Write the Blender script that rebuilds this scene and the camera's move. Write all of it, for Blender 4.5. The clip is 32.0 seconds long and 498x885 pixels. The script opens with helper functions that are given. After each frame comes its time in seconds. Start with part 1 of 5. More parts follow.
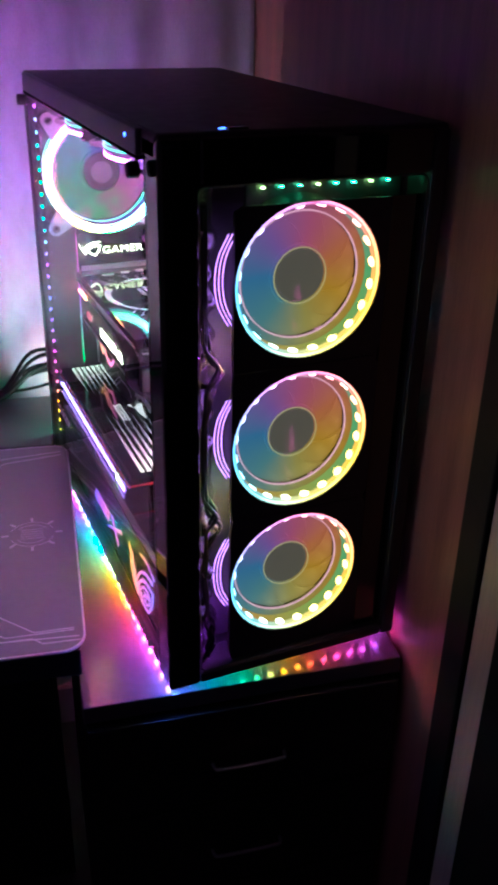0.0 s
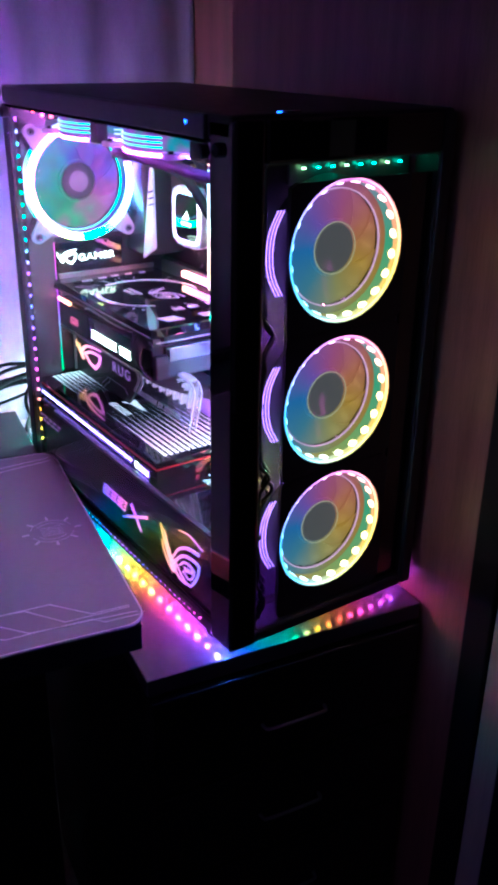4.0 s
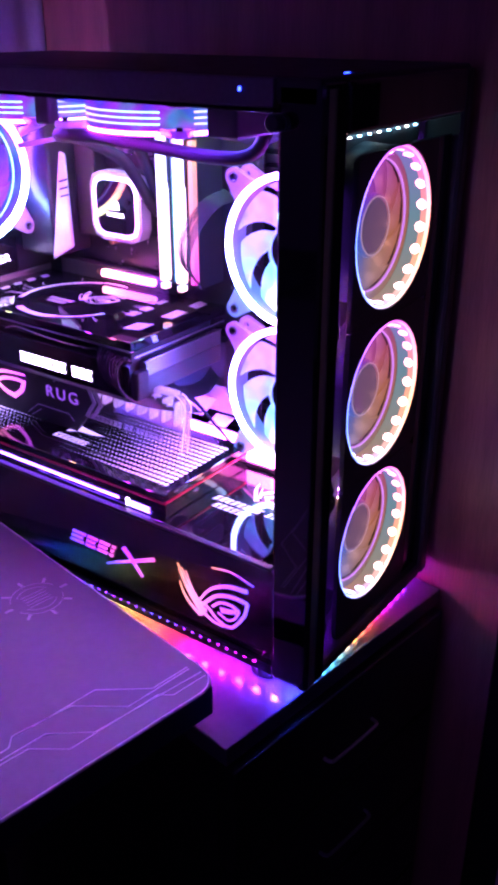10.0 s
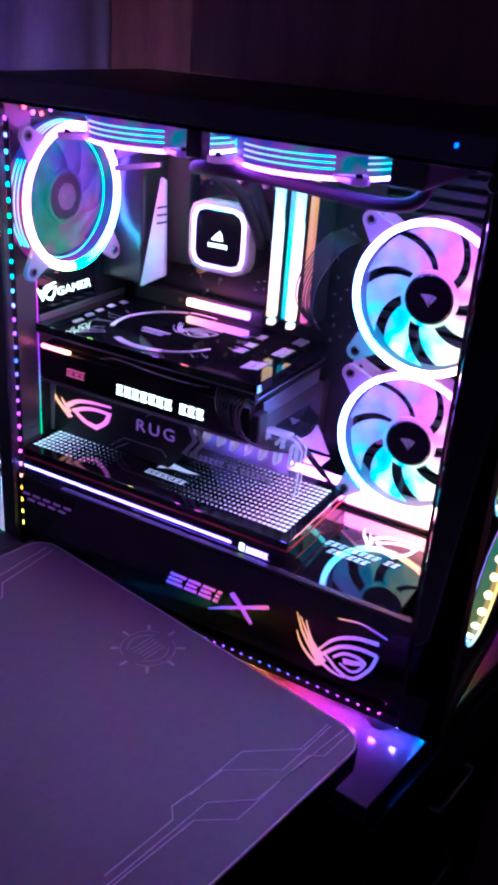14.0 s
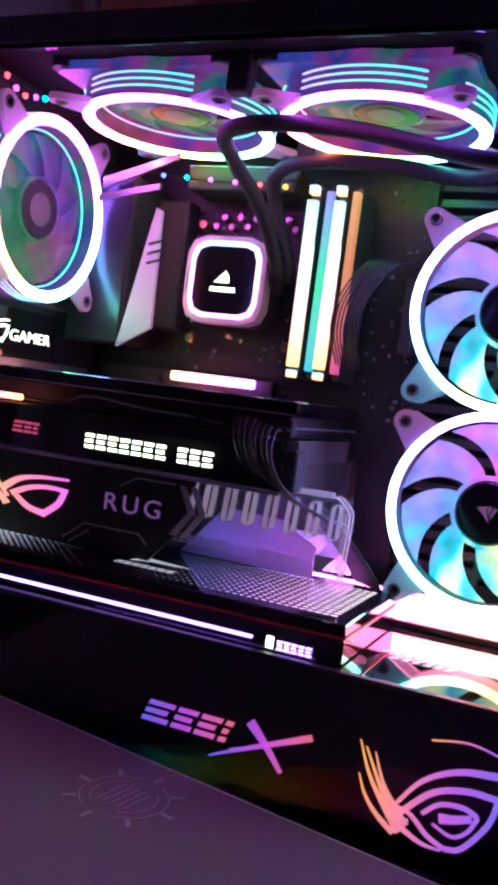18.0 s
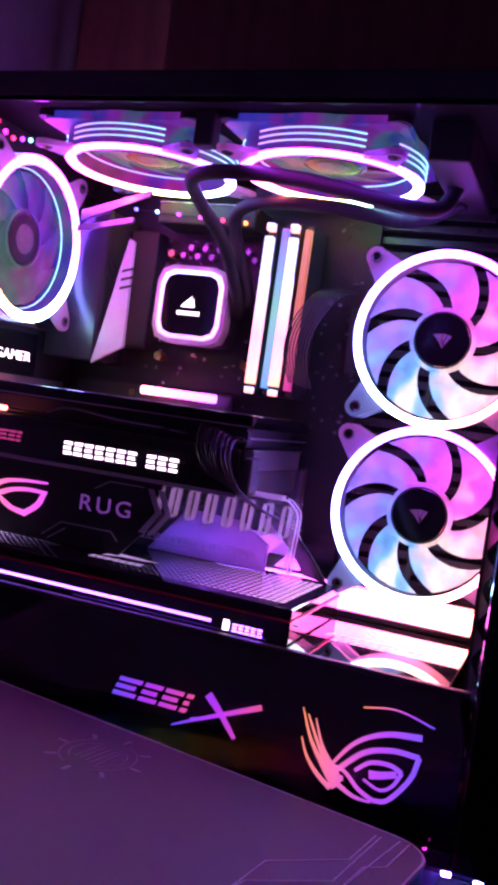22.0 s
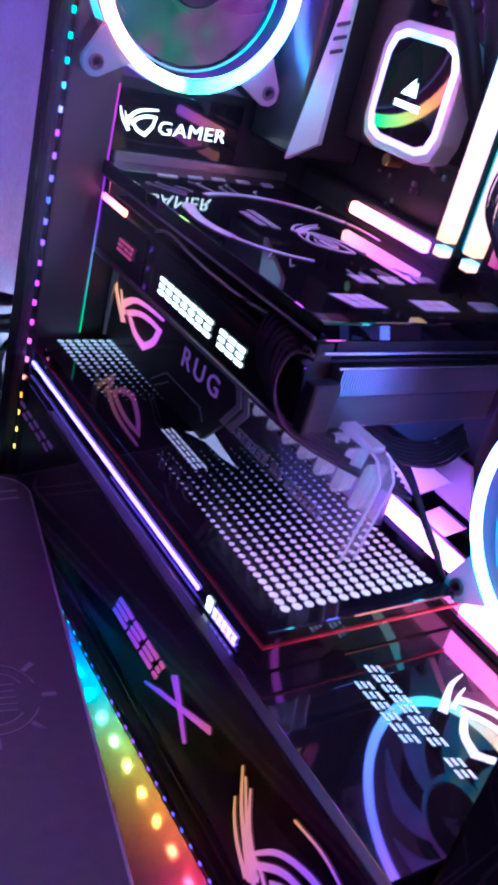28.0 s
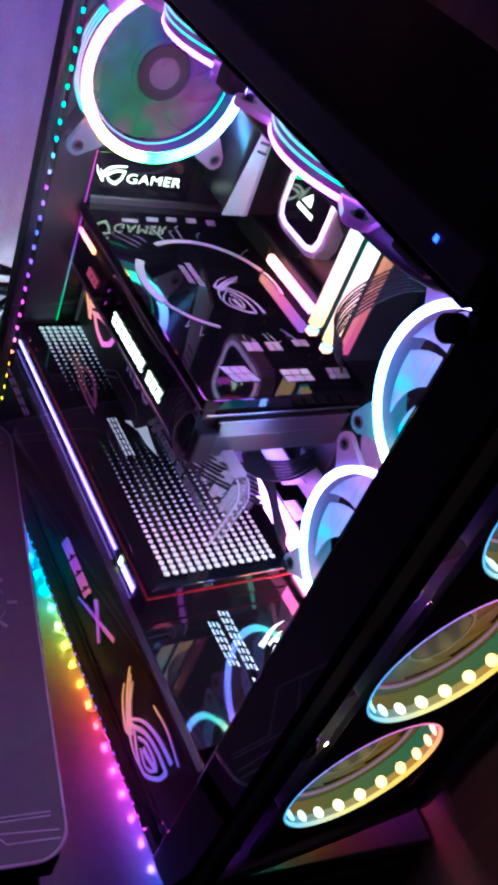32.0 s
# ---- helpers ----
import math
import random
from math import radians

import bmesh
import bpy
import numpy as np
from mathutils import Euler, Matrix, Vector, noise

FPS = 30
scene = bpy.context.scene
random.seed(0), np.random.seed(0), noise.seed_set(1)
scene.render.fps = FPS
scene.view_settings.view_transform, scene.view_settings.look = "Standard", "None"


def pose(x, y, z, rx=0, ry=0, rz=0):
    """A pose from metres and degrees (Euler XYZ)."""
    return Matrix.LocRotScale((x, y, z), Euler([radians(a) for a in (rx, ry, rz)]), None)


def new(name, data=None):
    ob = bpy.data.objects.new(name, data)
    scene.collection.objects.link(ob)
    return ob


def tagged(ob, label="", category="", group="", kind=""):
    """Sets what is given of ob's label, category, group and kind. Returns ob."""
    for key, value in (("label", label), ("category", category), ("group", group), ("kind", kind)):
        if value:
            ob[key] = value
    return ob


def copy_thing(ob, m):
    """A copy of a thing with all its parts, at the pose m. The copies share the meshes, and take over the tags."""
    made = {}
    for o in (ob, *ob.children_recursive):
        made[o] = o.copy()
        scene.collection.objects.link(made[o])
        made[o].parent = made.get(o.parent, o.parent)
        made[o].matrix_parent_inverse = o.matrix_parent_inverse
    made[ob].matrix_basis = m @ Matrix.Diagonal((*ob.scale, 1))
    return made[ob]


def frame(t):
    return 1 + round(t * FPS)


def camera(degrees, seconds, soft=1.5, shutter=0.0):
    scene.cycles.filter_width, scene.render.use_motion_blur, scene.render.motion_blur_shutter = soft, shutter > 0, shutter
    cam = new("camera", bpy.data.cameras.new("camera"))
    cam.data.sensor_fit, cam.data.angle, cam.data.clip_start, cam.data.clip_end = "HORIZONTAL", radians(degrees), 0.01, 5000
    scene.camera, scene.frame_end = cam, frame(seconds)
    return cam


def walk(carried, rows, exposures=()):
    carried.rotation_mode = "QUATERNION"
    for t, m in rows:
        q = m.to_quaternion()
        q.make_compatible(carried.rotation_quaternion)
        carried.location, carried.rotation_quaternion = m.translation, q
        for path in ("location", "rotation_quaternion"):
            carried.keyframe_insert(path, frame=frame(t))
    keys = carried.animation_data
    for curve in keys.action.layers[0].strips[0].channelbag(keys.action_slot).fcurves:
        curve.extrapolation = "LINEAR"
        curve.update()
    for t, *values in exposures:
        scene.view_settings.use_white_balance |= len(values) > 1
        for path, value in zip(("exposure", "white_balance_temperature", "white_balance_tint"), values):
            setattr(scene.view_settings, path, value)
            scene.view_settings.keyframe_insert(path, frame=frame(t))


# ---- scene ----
cam = camera(31.2, 32.0, soft=4.0)
METRES, EYE, TILT, LEAN, TURN = 1.87, 0.5525, 0.0, 0.0, -23.7
ROWS = [
    (0.0, 0.0, 0.0, 0.0, 0.63, -27.29, -1.23),
    (0.5, -0.0156, -0.0074, -0.0004, -0.38, -27.06, -1.4),
    (1.0, -0.0334, -0.0112, 0.0001, -1.58, -27.1, -1.91),
    (1.5, -0.0457, -0.0138, -0.0004, -3.45, -27.21, -2.26),
    (2.0, -0.0533, -0.013, -0.0001, -4.71, -27.11, -2.2),
    (2.5, -0.0595, -0.0134, -0.0015, -6.11, -26.57, -1.8),
    (4.5, -0.0989, -0.0383, -0.0219, -11.08, -24.02, -0.76),
    (5.0, -0.101, -0.0402, -0.0206, -10.1, -23.89, -0.9),
    (5.5, -0.0973, -0.0405, -0.0186, -10.04, -23.54, -0.91),
    (6.0, -0.095, -0.0416, -0.0183, -10.18, -23.21, -1.02),
    (6.5, -0.0938, -0.0422, -0.0175, -10.3, -23.06, -1.11),
    (7.0, -0.0937, -0.0412, -0.0173, -10.21, -22.93, -1.21),
    (7.5, -0.0957, -0.038, -0.0174, -10.48, -22.91, -1.21),
    (8.0, -0.0996, -0.0259, -0.0177, -11.81, -23.11, -1.14),
    (8.5, -0.1078, 0.0355, -0.0246, -14.03, -23.86, -0.46),
    (9.0, -0.1238, 0.063, -0.0263, -18.57, -24.82, -0.12),
    (9.5, -0.1611, 0.0684, -0.0291, -26.37, -25.68, 0.05),
    (10.0, -0.203, 0.0667, -0.0274, -30.77, -25.69, 0.01),
    (10.5, -0.2284, 0.0846, -0.0235, -33.49, -25.13, -1.29),
    (11.0, -0.2485, 0.1106, -0.0207, -35.46, -24.62, -2.38),
    (11.5, -0.2574, 0.1299, -0.0201, -36.82, -24.91, -2.68),
    (12.0, -0.2673, 0.137, -0.0177, -36.52, -25.22, -2.81),
    (12.5, -0.2741, 0.1409, -0.0174, -35.72, -25.64, -3.19),
    (13.0, -0.2751, 0.1395, -0.0174, -35.79, -25.87, -3.6),
    (13.5, -0.2751, 0.1372, -0.0174, -36.0, -25.84, -3.82),
    (14.0, -0.2747, 0.136, -0.0169, -35.92, -25.6, -3.89),
    (14.5, -0.2742, 0.1353, -0.0169, -35.92, -24.73, -4.17),
    (15.0, -0.2778, 0.1456, -0.0145, -35.76, -19.62, -4.91),
    (15.5, -0.2899, 0.1574, -0.0453, -38.82, -13.81, -4.03),
    (17.5, -0.2701, 0.2142, -0.1491, -44.2, -2.98, -6.51),
    (18.0, -0.2566, 0.2234, -0.1589, -43.14, -2.86, -7.41),
    (18.5, -0.2537, 0.2233, -0.1622, -43.69, -2.99, -7.51),
    (19.0, -0.2546, 0.223, -0.1625, -43.92, -2.72, -7.41),
    (19.5, -0.2555, 0.2214, -0.1618, -43.82, -2.63, -7.44),
    (20.0, -0.2545, 0.2209, -0.1616, -43.96, -2.49, -7.26),
    (20.5, -0.2675, 0.2092, -0.1578, -43.79, -1.7, -7.13),
    (21.0, -0.2747, 0.2027, -0.1589, -44.38, -1.65, -7.73),
    (21.5, -0.2795, 0.1954, -0.1584, -45.39, -1.76, -8.02),
    (22.0, -0.2827, 0.1942, -0.1577, -45.44, -1.85, -8.13),
    (22.5, -0.284, 0.1928, -0.1578, -44.64, -1.81, -8.26),
    (23.0, -0.2834, 0.1945, -0.1577, -44.18, -1.85, -8.61),
    (23.5, -0.2667, 0.1977, -0.1518, -38.99, -3.8, -9.34),
    (24.0, -0.2314, 0.2073, -0.1362, -28.8, -9.48, -10.59),
    (24.5, -0.1762, 0.2149, -0.1203, -18.21, -16.66, -12.61),
    (25.0, -0.1315, 0.2207, -0.1147, -12.17, -21.48, -13.01),
    (25.5, -0.1167, 0.2211, -0.1122, -9.93, -23.38, -11.99),
    (27.5, -0.1127, 0.2325, -0.0948, -6.93, -27.85, -13.27),
    (28.0, -0.1113, 0.2354, -0.096, -7.06, -27.99, -13.61),
    (28.5, -0.1098, 0.2369, -0.0963, -7.14, -27.99, -13.77),
    (29.0, -0.1095, 0.2392, -0.0972, -7.1, -28.15, -13.75),
    (29.5, -0.1114, 0.2366, -0.0725, -6.71, -29.08, -14.22),
    (30.0, -0.1129, 0.223, -0.0361, -5.26, -34.48, -15.4),
    (30.5, -0.1114, 0.2034, -0.0146, -4.6, -38.5, -15.53),
    (31.0, -0.1131, 0.1945, -0.0061, -4.2, -39.48, -16.11),
    (31.5, -0.117, 0.1903, 0.0015, -3.67, -39.92, -17.66),
    (32.0, -0.1163, 0.1836, 0.0135, -3.69, -39.82, -18.97),
]
walk(cam, [(t, pose(-0.174, -0.5525, EYE, TILT, LEAN, TURN) @ pose(METRES * x, METRES * y, METRES * z, 90 + pitch, roll, yaw)) for t, x, y, z, yaw, pitch, roll in ROWS], exposures=[
    (0.0, 1.82, 8650, -60), (1.0, 1.20, 4990, 74), (2.0, 1.90, 8650, -60), (5.0, 1.75, 4480, -47), (6.0, 1.80, 8480, 79), (7.0, 1.90, 4480, -76), (8.0, 1.70, 6090, 79), (9.0, 1.80, 4750, -44), (10.0, 1.65, 5560, 79), (11.0, 1.62, 6740, -36), (12.0, 1.10, 4840, -20), (13.0, 0.95, 7380, 25), (14.0, 0.80, 4830, -31), (15.0, 0.75, 6340, 72), (18.0, 0.45, 7730, -39), (19.0, 0.15, 4720, 15), (20.0, 0.20, 7890, 44), (21.0, 0.15, 5260, -10), (22.0, 0.20, 6790, 71), (23.0, 0.30, 5540, -43), (24.0, -0.20, 5510, 79), (25.0, 0.45, 5540, -47), (28.0, 0.22, 4830, -21), (29.0, 0.20, 7580, 81), (30.0, 0.20, 5000, -26), (31.0, -0.15, 5790, 78), (32.0, 0.40, 6140, -48)])

# ---- world: a dim violet fill added for the night room, beside the computer's own lights ----
world = bpy.data.worlds.new("violet_room_fill")
world.use_nodes = True
world.node_tree.nodes["Background"].inputs[0].default_value = (0.21, 0.09, 0.58, 1)
world.node_tree.nodes["Background"].inputs[1].default_value = 0.1
scene.world = world


# ---- materials ----
def mix_col(c, k):
    return (*[min(1.0, max(0.0, v * k)) for v in c[:3]], 1)


def surface(name, color, rough=0.5, metal=0.0, vary=0.25, grain=120.0, bump=0.05, spec=0.5, coat=0.0, stretch=(1, 1, 1), wear=None):
    """Painted, plastic, wood or metal surface: two scales of variation in colour and roughness, and fine relief."""
    m = bpy.data.materials.new(name)
    m.use_nodes = True
    n, l = m.node_tree.nodes, m.node_tree.links
    p = n["Principled BSDF"]
    tc = n.new("ShaderNodeTexCoord")
    mp = n.new("ShaderNodeMapping")
    mp.inputs["Scale"].default_value = stretch
    l.new(tc.outputs["Object"], mp.inputs["Vector"])
    fine, wide = n.new("ShaderNodeTexNoise"), n.new("ShaderNodeTexNoise")
    fine.inputs["Scale"].default_value, fine.inputs["Detail"].default_value = grain, 5
    wide.inputs["Scale"].default_value, wide.inputs["Detail"].default_value = grain / 12, 3
    l.new(mp.outputs[0], fine.inputs["Vector"])
    l.new(mp.outputs[0], wide.inputs["Vector"])
    add = n.new("ShaderNodeMath")
    add.operation = "MULTIPLY_ADD"
    add.inputs[1].default_value = 0.4
    l.new(fine.outputs["Fac"], add.inputs[0])
    half = n.new("ShaderNodeMath")
    half.operation = "MULTIPLY"
    half.inputs[1].default_value = 0.6
    l.new(wide.outputs["Fac"], half.inputs[0])
    l.new(half.outputs[0], add.inputs[2])
    ramp = n.new("ShaderNodeValToRGB")
    ramp.color_ramp.elements[0].position, ramp.color_ramp.elements[1].position = 0.3, 0.7
    ramp.color_ramp.elements[0].color = mix_col(wear or color, 1 - vary)
    ramp.color_ramp.elements[1].color = mix_col(color, 1 + vary)
    l.new(add.outputs[0], ramp.inputs[0])
    l.new(ramp.outputs[0], p.inputs["Base Color"])
    rr = n.new("ShaderNodeMapRange")
    rr.inputs[3].default_value, rr.inputs[4].default_value = max(0.02, rough * 0.75), min(1, rough * 1.25)
    l.new(wide.outputs["Fac"], rr.inputs[0])
    l.new(rr.outputs[0], p.inputs["Roughness"])
    p.inputs["Metallic"].default_value = metal
    p.inputs["Specular IOR Level"].default_value = spec
    p.inputs["Coat Weight"].default_value = coat
    if bump:
        b = n.new("ShaderNodeBump")
        b.inputs["Strength"].default_value, b.inputs["Distance"].default_value = bump, 0.002
        l.new(fine.outputs["Fac"], b.inputs["Height"])
        l.new(b.outputs[0], p.inputs["Normal"])
    return m


def glow(name, stops, strength, mode="flat", base=(0.14, 0.14, 0.14), turn=0.0, swirl=0.0):
    """A light-giving plastic. stops: colours, along x, y or z of the mesh's own box, or round the thing's axis."""
    m = bpy.data.materials.new(name)
    m.use_nodes = True
    n, l = m.node_tree.nodes, m.node_tree.links
    p = n["Principled BSDF"]
    p.inputs["Base Color"].default_value = (*base, 1)
    p.inputs["Roughness"].default_value = 0.4
    p.inputs["Emission Strength"].default_value = strength
    if mode == "flat":
        p.inputs["Emission Color"].default_value = (*stops[0], 1)
        return m
    tc = n.new("ShaderNodeTexCoord")
    ramp = n.new("ShaderNodeValToRGB")
    els = ramp.color_ramp.elements
    for i, c in enumerate(stops):
        if 0 < i < len(stops) - 1:
            els.new(i / (len(stops) - 1))
    for i, c in enumerate(stops):
        els[i].color = (*c, 1)
    if mode == "round":
        tw = n.new("ShaderNodeVectorRotate")
        tw.rotation_type = "Z_AXIS"
        tw.inputs["Angle"].default_value = radians(turn)
        g = n.new("ShaderNodeTexGradient")
        g.gradient_type = "RADIAL"
        l.new(tc.outputs["Object"], tw.inputs["Vector"])
        l.new(tw.outputs[0], g.inputs["Vector"])
        l.new(g.outputs["Fac"], ramp.inputs[0])
        # noise shifts hue and strength of the glow to look iridescent
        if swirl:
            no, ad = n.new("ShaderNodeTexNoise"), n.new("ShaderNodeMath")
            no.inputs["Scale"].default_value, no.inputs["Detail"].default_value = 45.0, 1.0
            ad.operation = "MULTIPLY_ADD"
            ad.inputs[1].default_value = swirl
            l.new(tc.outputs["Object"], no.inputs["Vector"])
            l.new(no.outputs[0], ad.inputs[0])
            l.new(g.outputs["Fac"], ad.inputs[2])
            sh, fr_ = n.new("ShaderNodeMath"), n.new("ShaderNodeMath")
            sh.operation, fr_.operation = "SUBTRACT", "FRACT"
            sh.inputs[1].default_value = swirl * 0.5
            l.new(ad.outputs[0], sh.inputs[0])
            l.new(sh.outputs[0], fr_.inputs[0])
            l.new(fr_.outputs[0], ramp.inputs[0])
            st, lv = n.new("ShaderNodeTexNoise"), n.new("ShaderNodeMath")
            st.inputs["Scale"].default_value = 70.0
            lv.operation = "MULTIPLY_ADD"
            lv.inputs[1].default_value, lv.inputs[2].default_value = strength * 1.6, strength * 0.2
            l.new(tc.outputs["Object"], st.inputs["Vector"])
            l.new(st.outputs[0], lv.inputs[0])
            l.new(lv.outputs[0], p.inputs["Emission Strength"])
    else:
        s = n.new("ShaderNodeSeparateXYZ")
        l.new(tc.outputs["Generated"], s.inputs[0])
        l.new(s.outputs["xyz".index(mode)], ramp.inputs[0])
    l.new(ramp.outputs[0], p.inputs["Emission Color"])
    return m


def pane(name, tint=(1, 1, 1), gloss=0.5, rough=0.02):
    """Thin flat glass: clear, with a mirror image by its angle."""
    m = bpy.data.materials.new(name)
    m.use_nodes = True
    n, l = m.node_tree.nodes, m.node_tree.links
    n.remove(n["Principled BSDF"])
    t, g, f, mx = n.new("ShaderNodeBsdfTransparent"), n.new("ShaderNodeBsdfGlossy"), n.new("ShaderNodeLayerWeight"), n.new("ShaderNodeMixShader")
    t.inputs[0].default_value = (*tint, 1)
    g.inputs["Roughness"].default_value = rough
    f.inputs["Blend"].default_value = 0.5
    steep, keep = n.new("ShaderNodeMath"), n.new("ShaderNodeMath")
    steep.operation, keep.operation = "POWER", "MULTIPLY_ADD"
    steep.inputs[1].default_value, keep.inputs[1].default_value, keep.inputs[2].default_value = 4.0, gloss, 0.02
    l.new(f.outputs["Facing"], steep.inputs[0])
    l.new(steep.outputs[0], keep.inputs[0])
    l.new(keep.outputs[0], mx.inputs[0])
    l.new(t.outputs[0], mx.inputs[1])
    l.new(g.outputs[0], mx.inputs[2])
    l.new(mx.outputs[0], n["Material Output"].inputs[0])
    return m


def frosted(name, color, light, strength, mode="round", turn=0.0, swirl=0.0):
    """Milky plastic; the fan diodes' light is put in as a glow of its own."""
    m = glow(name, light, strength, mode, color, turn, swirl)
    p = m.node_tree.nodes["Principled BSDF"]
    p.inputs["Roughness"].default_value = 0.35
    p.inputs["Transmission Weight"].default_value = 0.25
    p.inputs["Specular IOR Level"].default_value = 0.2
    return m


PINK, MAG, VIO, BLUE = (1, 0.2, 0.7), (1, 0.04, 0.75), (0.35, 0.04, 1), (0.06, 0.1, 1)
CYAN, GREEN, YEL, ORG, RED = (0.02, 0.68, 1), (0.05, 1, 0.25), (1, 0.7, 0.08), (1, 0.3, 0.03), (1, 0.03, 0.07)

black_paint = surface("black_powder_coat", (0.022, 0.021, 0.024), 0.45, vary=0.3, grain=900, bump=0.12)
black_gloss = surface("black_glossy_plastic", (0.008, 0.008, 0.01), 0.04, vary=0.2, grain=60, bump=0.004, coat=0.3)
black_matte = surface("black_matte_plastic", (0.035, 0.034, 0.038), 0.55, vary=0.3, grain=500, bump=0.08)
grey_metal = surface("dark_grey_steel", (0.14, 0.135, 0.15), 0.42, 0.6, 0.2, 300, 0.05)
inner_steel = surface("black_inner_steel", (0.04, 0.039, 0.043), 0.35, 0.2, 0.25, 240, 0.05)
alu = surface("brushed_aluminium", (0.55, 0.55, 0.58), 0.3, 0.9, 0.15, 200, 0.05, stretch=(1, 1, 14))
white_plastic = surface("white_plastic", (0.72, 0.7, 0.74), 0.35, vary=0.06, grain=80, bump=0.02)
pcb = surface("black_circuit_board", (0.022, 0.023, 0.028), 0.36, vary=0.5, grain=420, bump=0.2, spec=0.3)
rubber = surface("black_rubber", (0.02, 0.02, 0.022), 0.62, vary=0.3, grain=300, bump=0.12, spec=0.3)
cloth_mat = surface("grey_cloth_mat", (0.165, 0.159, 0.173), 0.48, vary=0.12, grain=1500, bump=0.2, spec=0.7)
mat_edge = surface("pale_stitching", (0.75, 0.72, 0.78), 0.6, vary=0.2, grain=1500, bump=0.3)
mat_line = surface("pale_printed_line", (0.7, 0.68, 0.74), 0.6, vary=0.15, grain=900, bump=0.05)
desk_black = surface("black_desk_laminate", (0.016, 0.015, 0.017), 0.4, vary=0.35, grain=160, bump=0.06, stretch=(1, 8, 1))
cab_black = surface("black_brown_laminate", (0.014, 0.012, 0.012), 0.38, vary=0.35, grain=140, bump=0.06, stretch=(1, 10, 1))
cab_top_mat = surface("grey_cabinet_top", (0.085, 0.082, 0.09), 0.18, vary=0.15, grain=160, bump=0.03)
wood = surface("brown_wood_veneer", (0.31, 0.14, 0.1), 0.34, vary=0.35, grain=60, bump=0.06, stretch=(9, 9, 0.7))
pale_wood = surface("pale_wood_veneer", (0.6, 0.5, 0.34), 0.32, vary=0.2, grain=60, bump=0.05, stretch=(9, 9, 0.7))
fabric = surface("pale_curtain_cloth", (0.36, 0.335, 0.38), 0.85, vary=0.14, grain=700, bump=0.25, stretch=(1, 1, 0.4), spec=0.2)
plaster = surface("off_white_plaster", (0.62, 0.6, 0.62), 0.85, vary=0.06, grain=90, bump=0.12)
carpet = surface("dark_floor", (0.06, 0.05, 0.05), 0.7, vary=0.3, grain=200, bump=0.15)
print_white = surface("white_print", (0.8, 0.78, 0.82), 0.45, vary=0.05, grain=300, bump=0)
print_grey = surface("lilac_grey_print", (0.68, 0.64, 0.72), 0.35, vary=0.15, grain=200, bump=0)
red_trim = surface("red_plastic_trim", (0.75, 0.02, 0.04), 0.3, vary=0.1, grain=200, bump=0)
gold = surface("brass_screw", (0.7, 0.5, 0.2), 0.3, 1.0, 0.1, 300, 0)
chip = surface("grey_component", (0.25, 0.25, 0.28), 0.4, 0.4, 0.3, 500, 0.05)
case_glass = pane("side_glass", (0.96, 0.95, 0.97), 0.5)
front_glass_mat = pane("smoked_front_glass", (0.8, 0.79, 0.8), 0.5)
glow_acrylic = bpy.data.materials.new("glow_acrylic")
glow_acrylic.use_nodes = True
_n, _l = glow_acrylic.node_tree.nodes, glow_acrylic.node_tree.links
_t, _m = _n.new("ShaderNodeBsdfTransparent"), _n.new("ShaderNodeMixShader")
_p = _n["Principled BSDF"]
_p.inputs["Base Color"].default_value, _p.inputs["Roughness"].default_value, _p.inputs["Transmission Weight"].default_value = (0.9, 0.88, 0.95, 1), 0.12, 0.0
# faint violet emission brightens the acrylic, which is no light source
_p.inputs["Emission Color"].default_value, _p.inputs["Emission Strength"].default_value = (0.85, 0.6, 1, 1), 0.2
_m.inputs[0].default_value = 0.55
_l.new(_t.outputs[0], _m.inputs[1])
_l.new(_p.outputs[0], _m.inputs[2])
_l.new(_m.outputs[0], _n["Material Output"].inputs[0])

_tr, _m2 = _n.new("ShaderNodeBsdfTranslucent"), _n.new("ShaderNodeMixShader")
_tr.inputs[0].default_value = (0.95, 0.92, 0.98, 1)
_m2.inputs[0].default_value = 0.35
_l.new(_tr.outputs[0], _m2.inputs[1])
_l.new(_p.outputs[0], _m2.inputs[2])
_l.new(_m2.outputs[0], _m.inputs[2])
glow_cut_acrylic = glow_acrylic.copy()
glow_cut_acrylic.name = "cut_acrylic_edge"
glow_cut_acrylic.node_tree.nodes["Mix Shader"].inputs[0].default_value = 0.9
glow_band_acrylic = glow_acrylic.copy()
glow_band_acrylic.name = "clear_acrylic_band"
glow_band_acrylic.node_tree.nodes["Mix Shader"].inputs[0].default_value = 0.2
thin_acrylic = glow_acrylic.copy()
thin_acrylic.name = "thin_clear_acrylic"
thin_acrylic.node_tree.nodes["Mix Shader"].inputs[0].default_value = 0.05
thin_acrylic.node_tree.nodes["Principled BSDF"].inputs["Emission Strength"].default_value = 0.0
COOL = (0.16, 0.16, 1)
ring_rainbow = glow("light_ring_rainbow", [(1, 0.07, 0.35), (0.85, 0.2, 0.08), (0.14, 0.65, 0.14), (0.15, 0.4, 0.9), (0.15, 0.09, 1), (0.3, 0.06, 1), (0.8, 0.06, 0.9), (0.45, 0.06, 1), (1, 0.07, 0.35)], 27.0, "round")
ring_pink = glow("light_ring_pink", [(0.17, 0.22, 1), (0.17, 0.55, 0.6), (0.8, 0.25, 0.12), (1, 0.07, 0.28), (0.8, 0.07, 0.8), (0.4, 0.07, 1), (0.17, 0.13, 1), (0.17, 0.22, 1)], 25.0, "round")
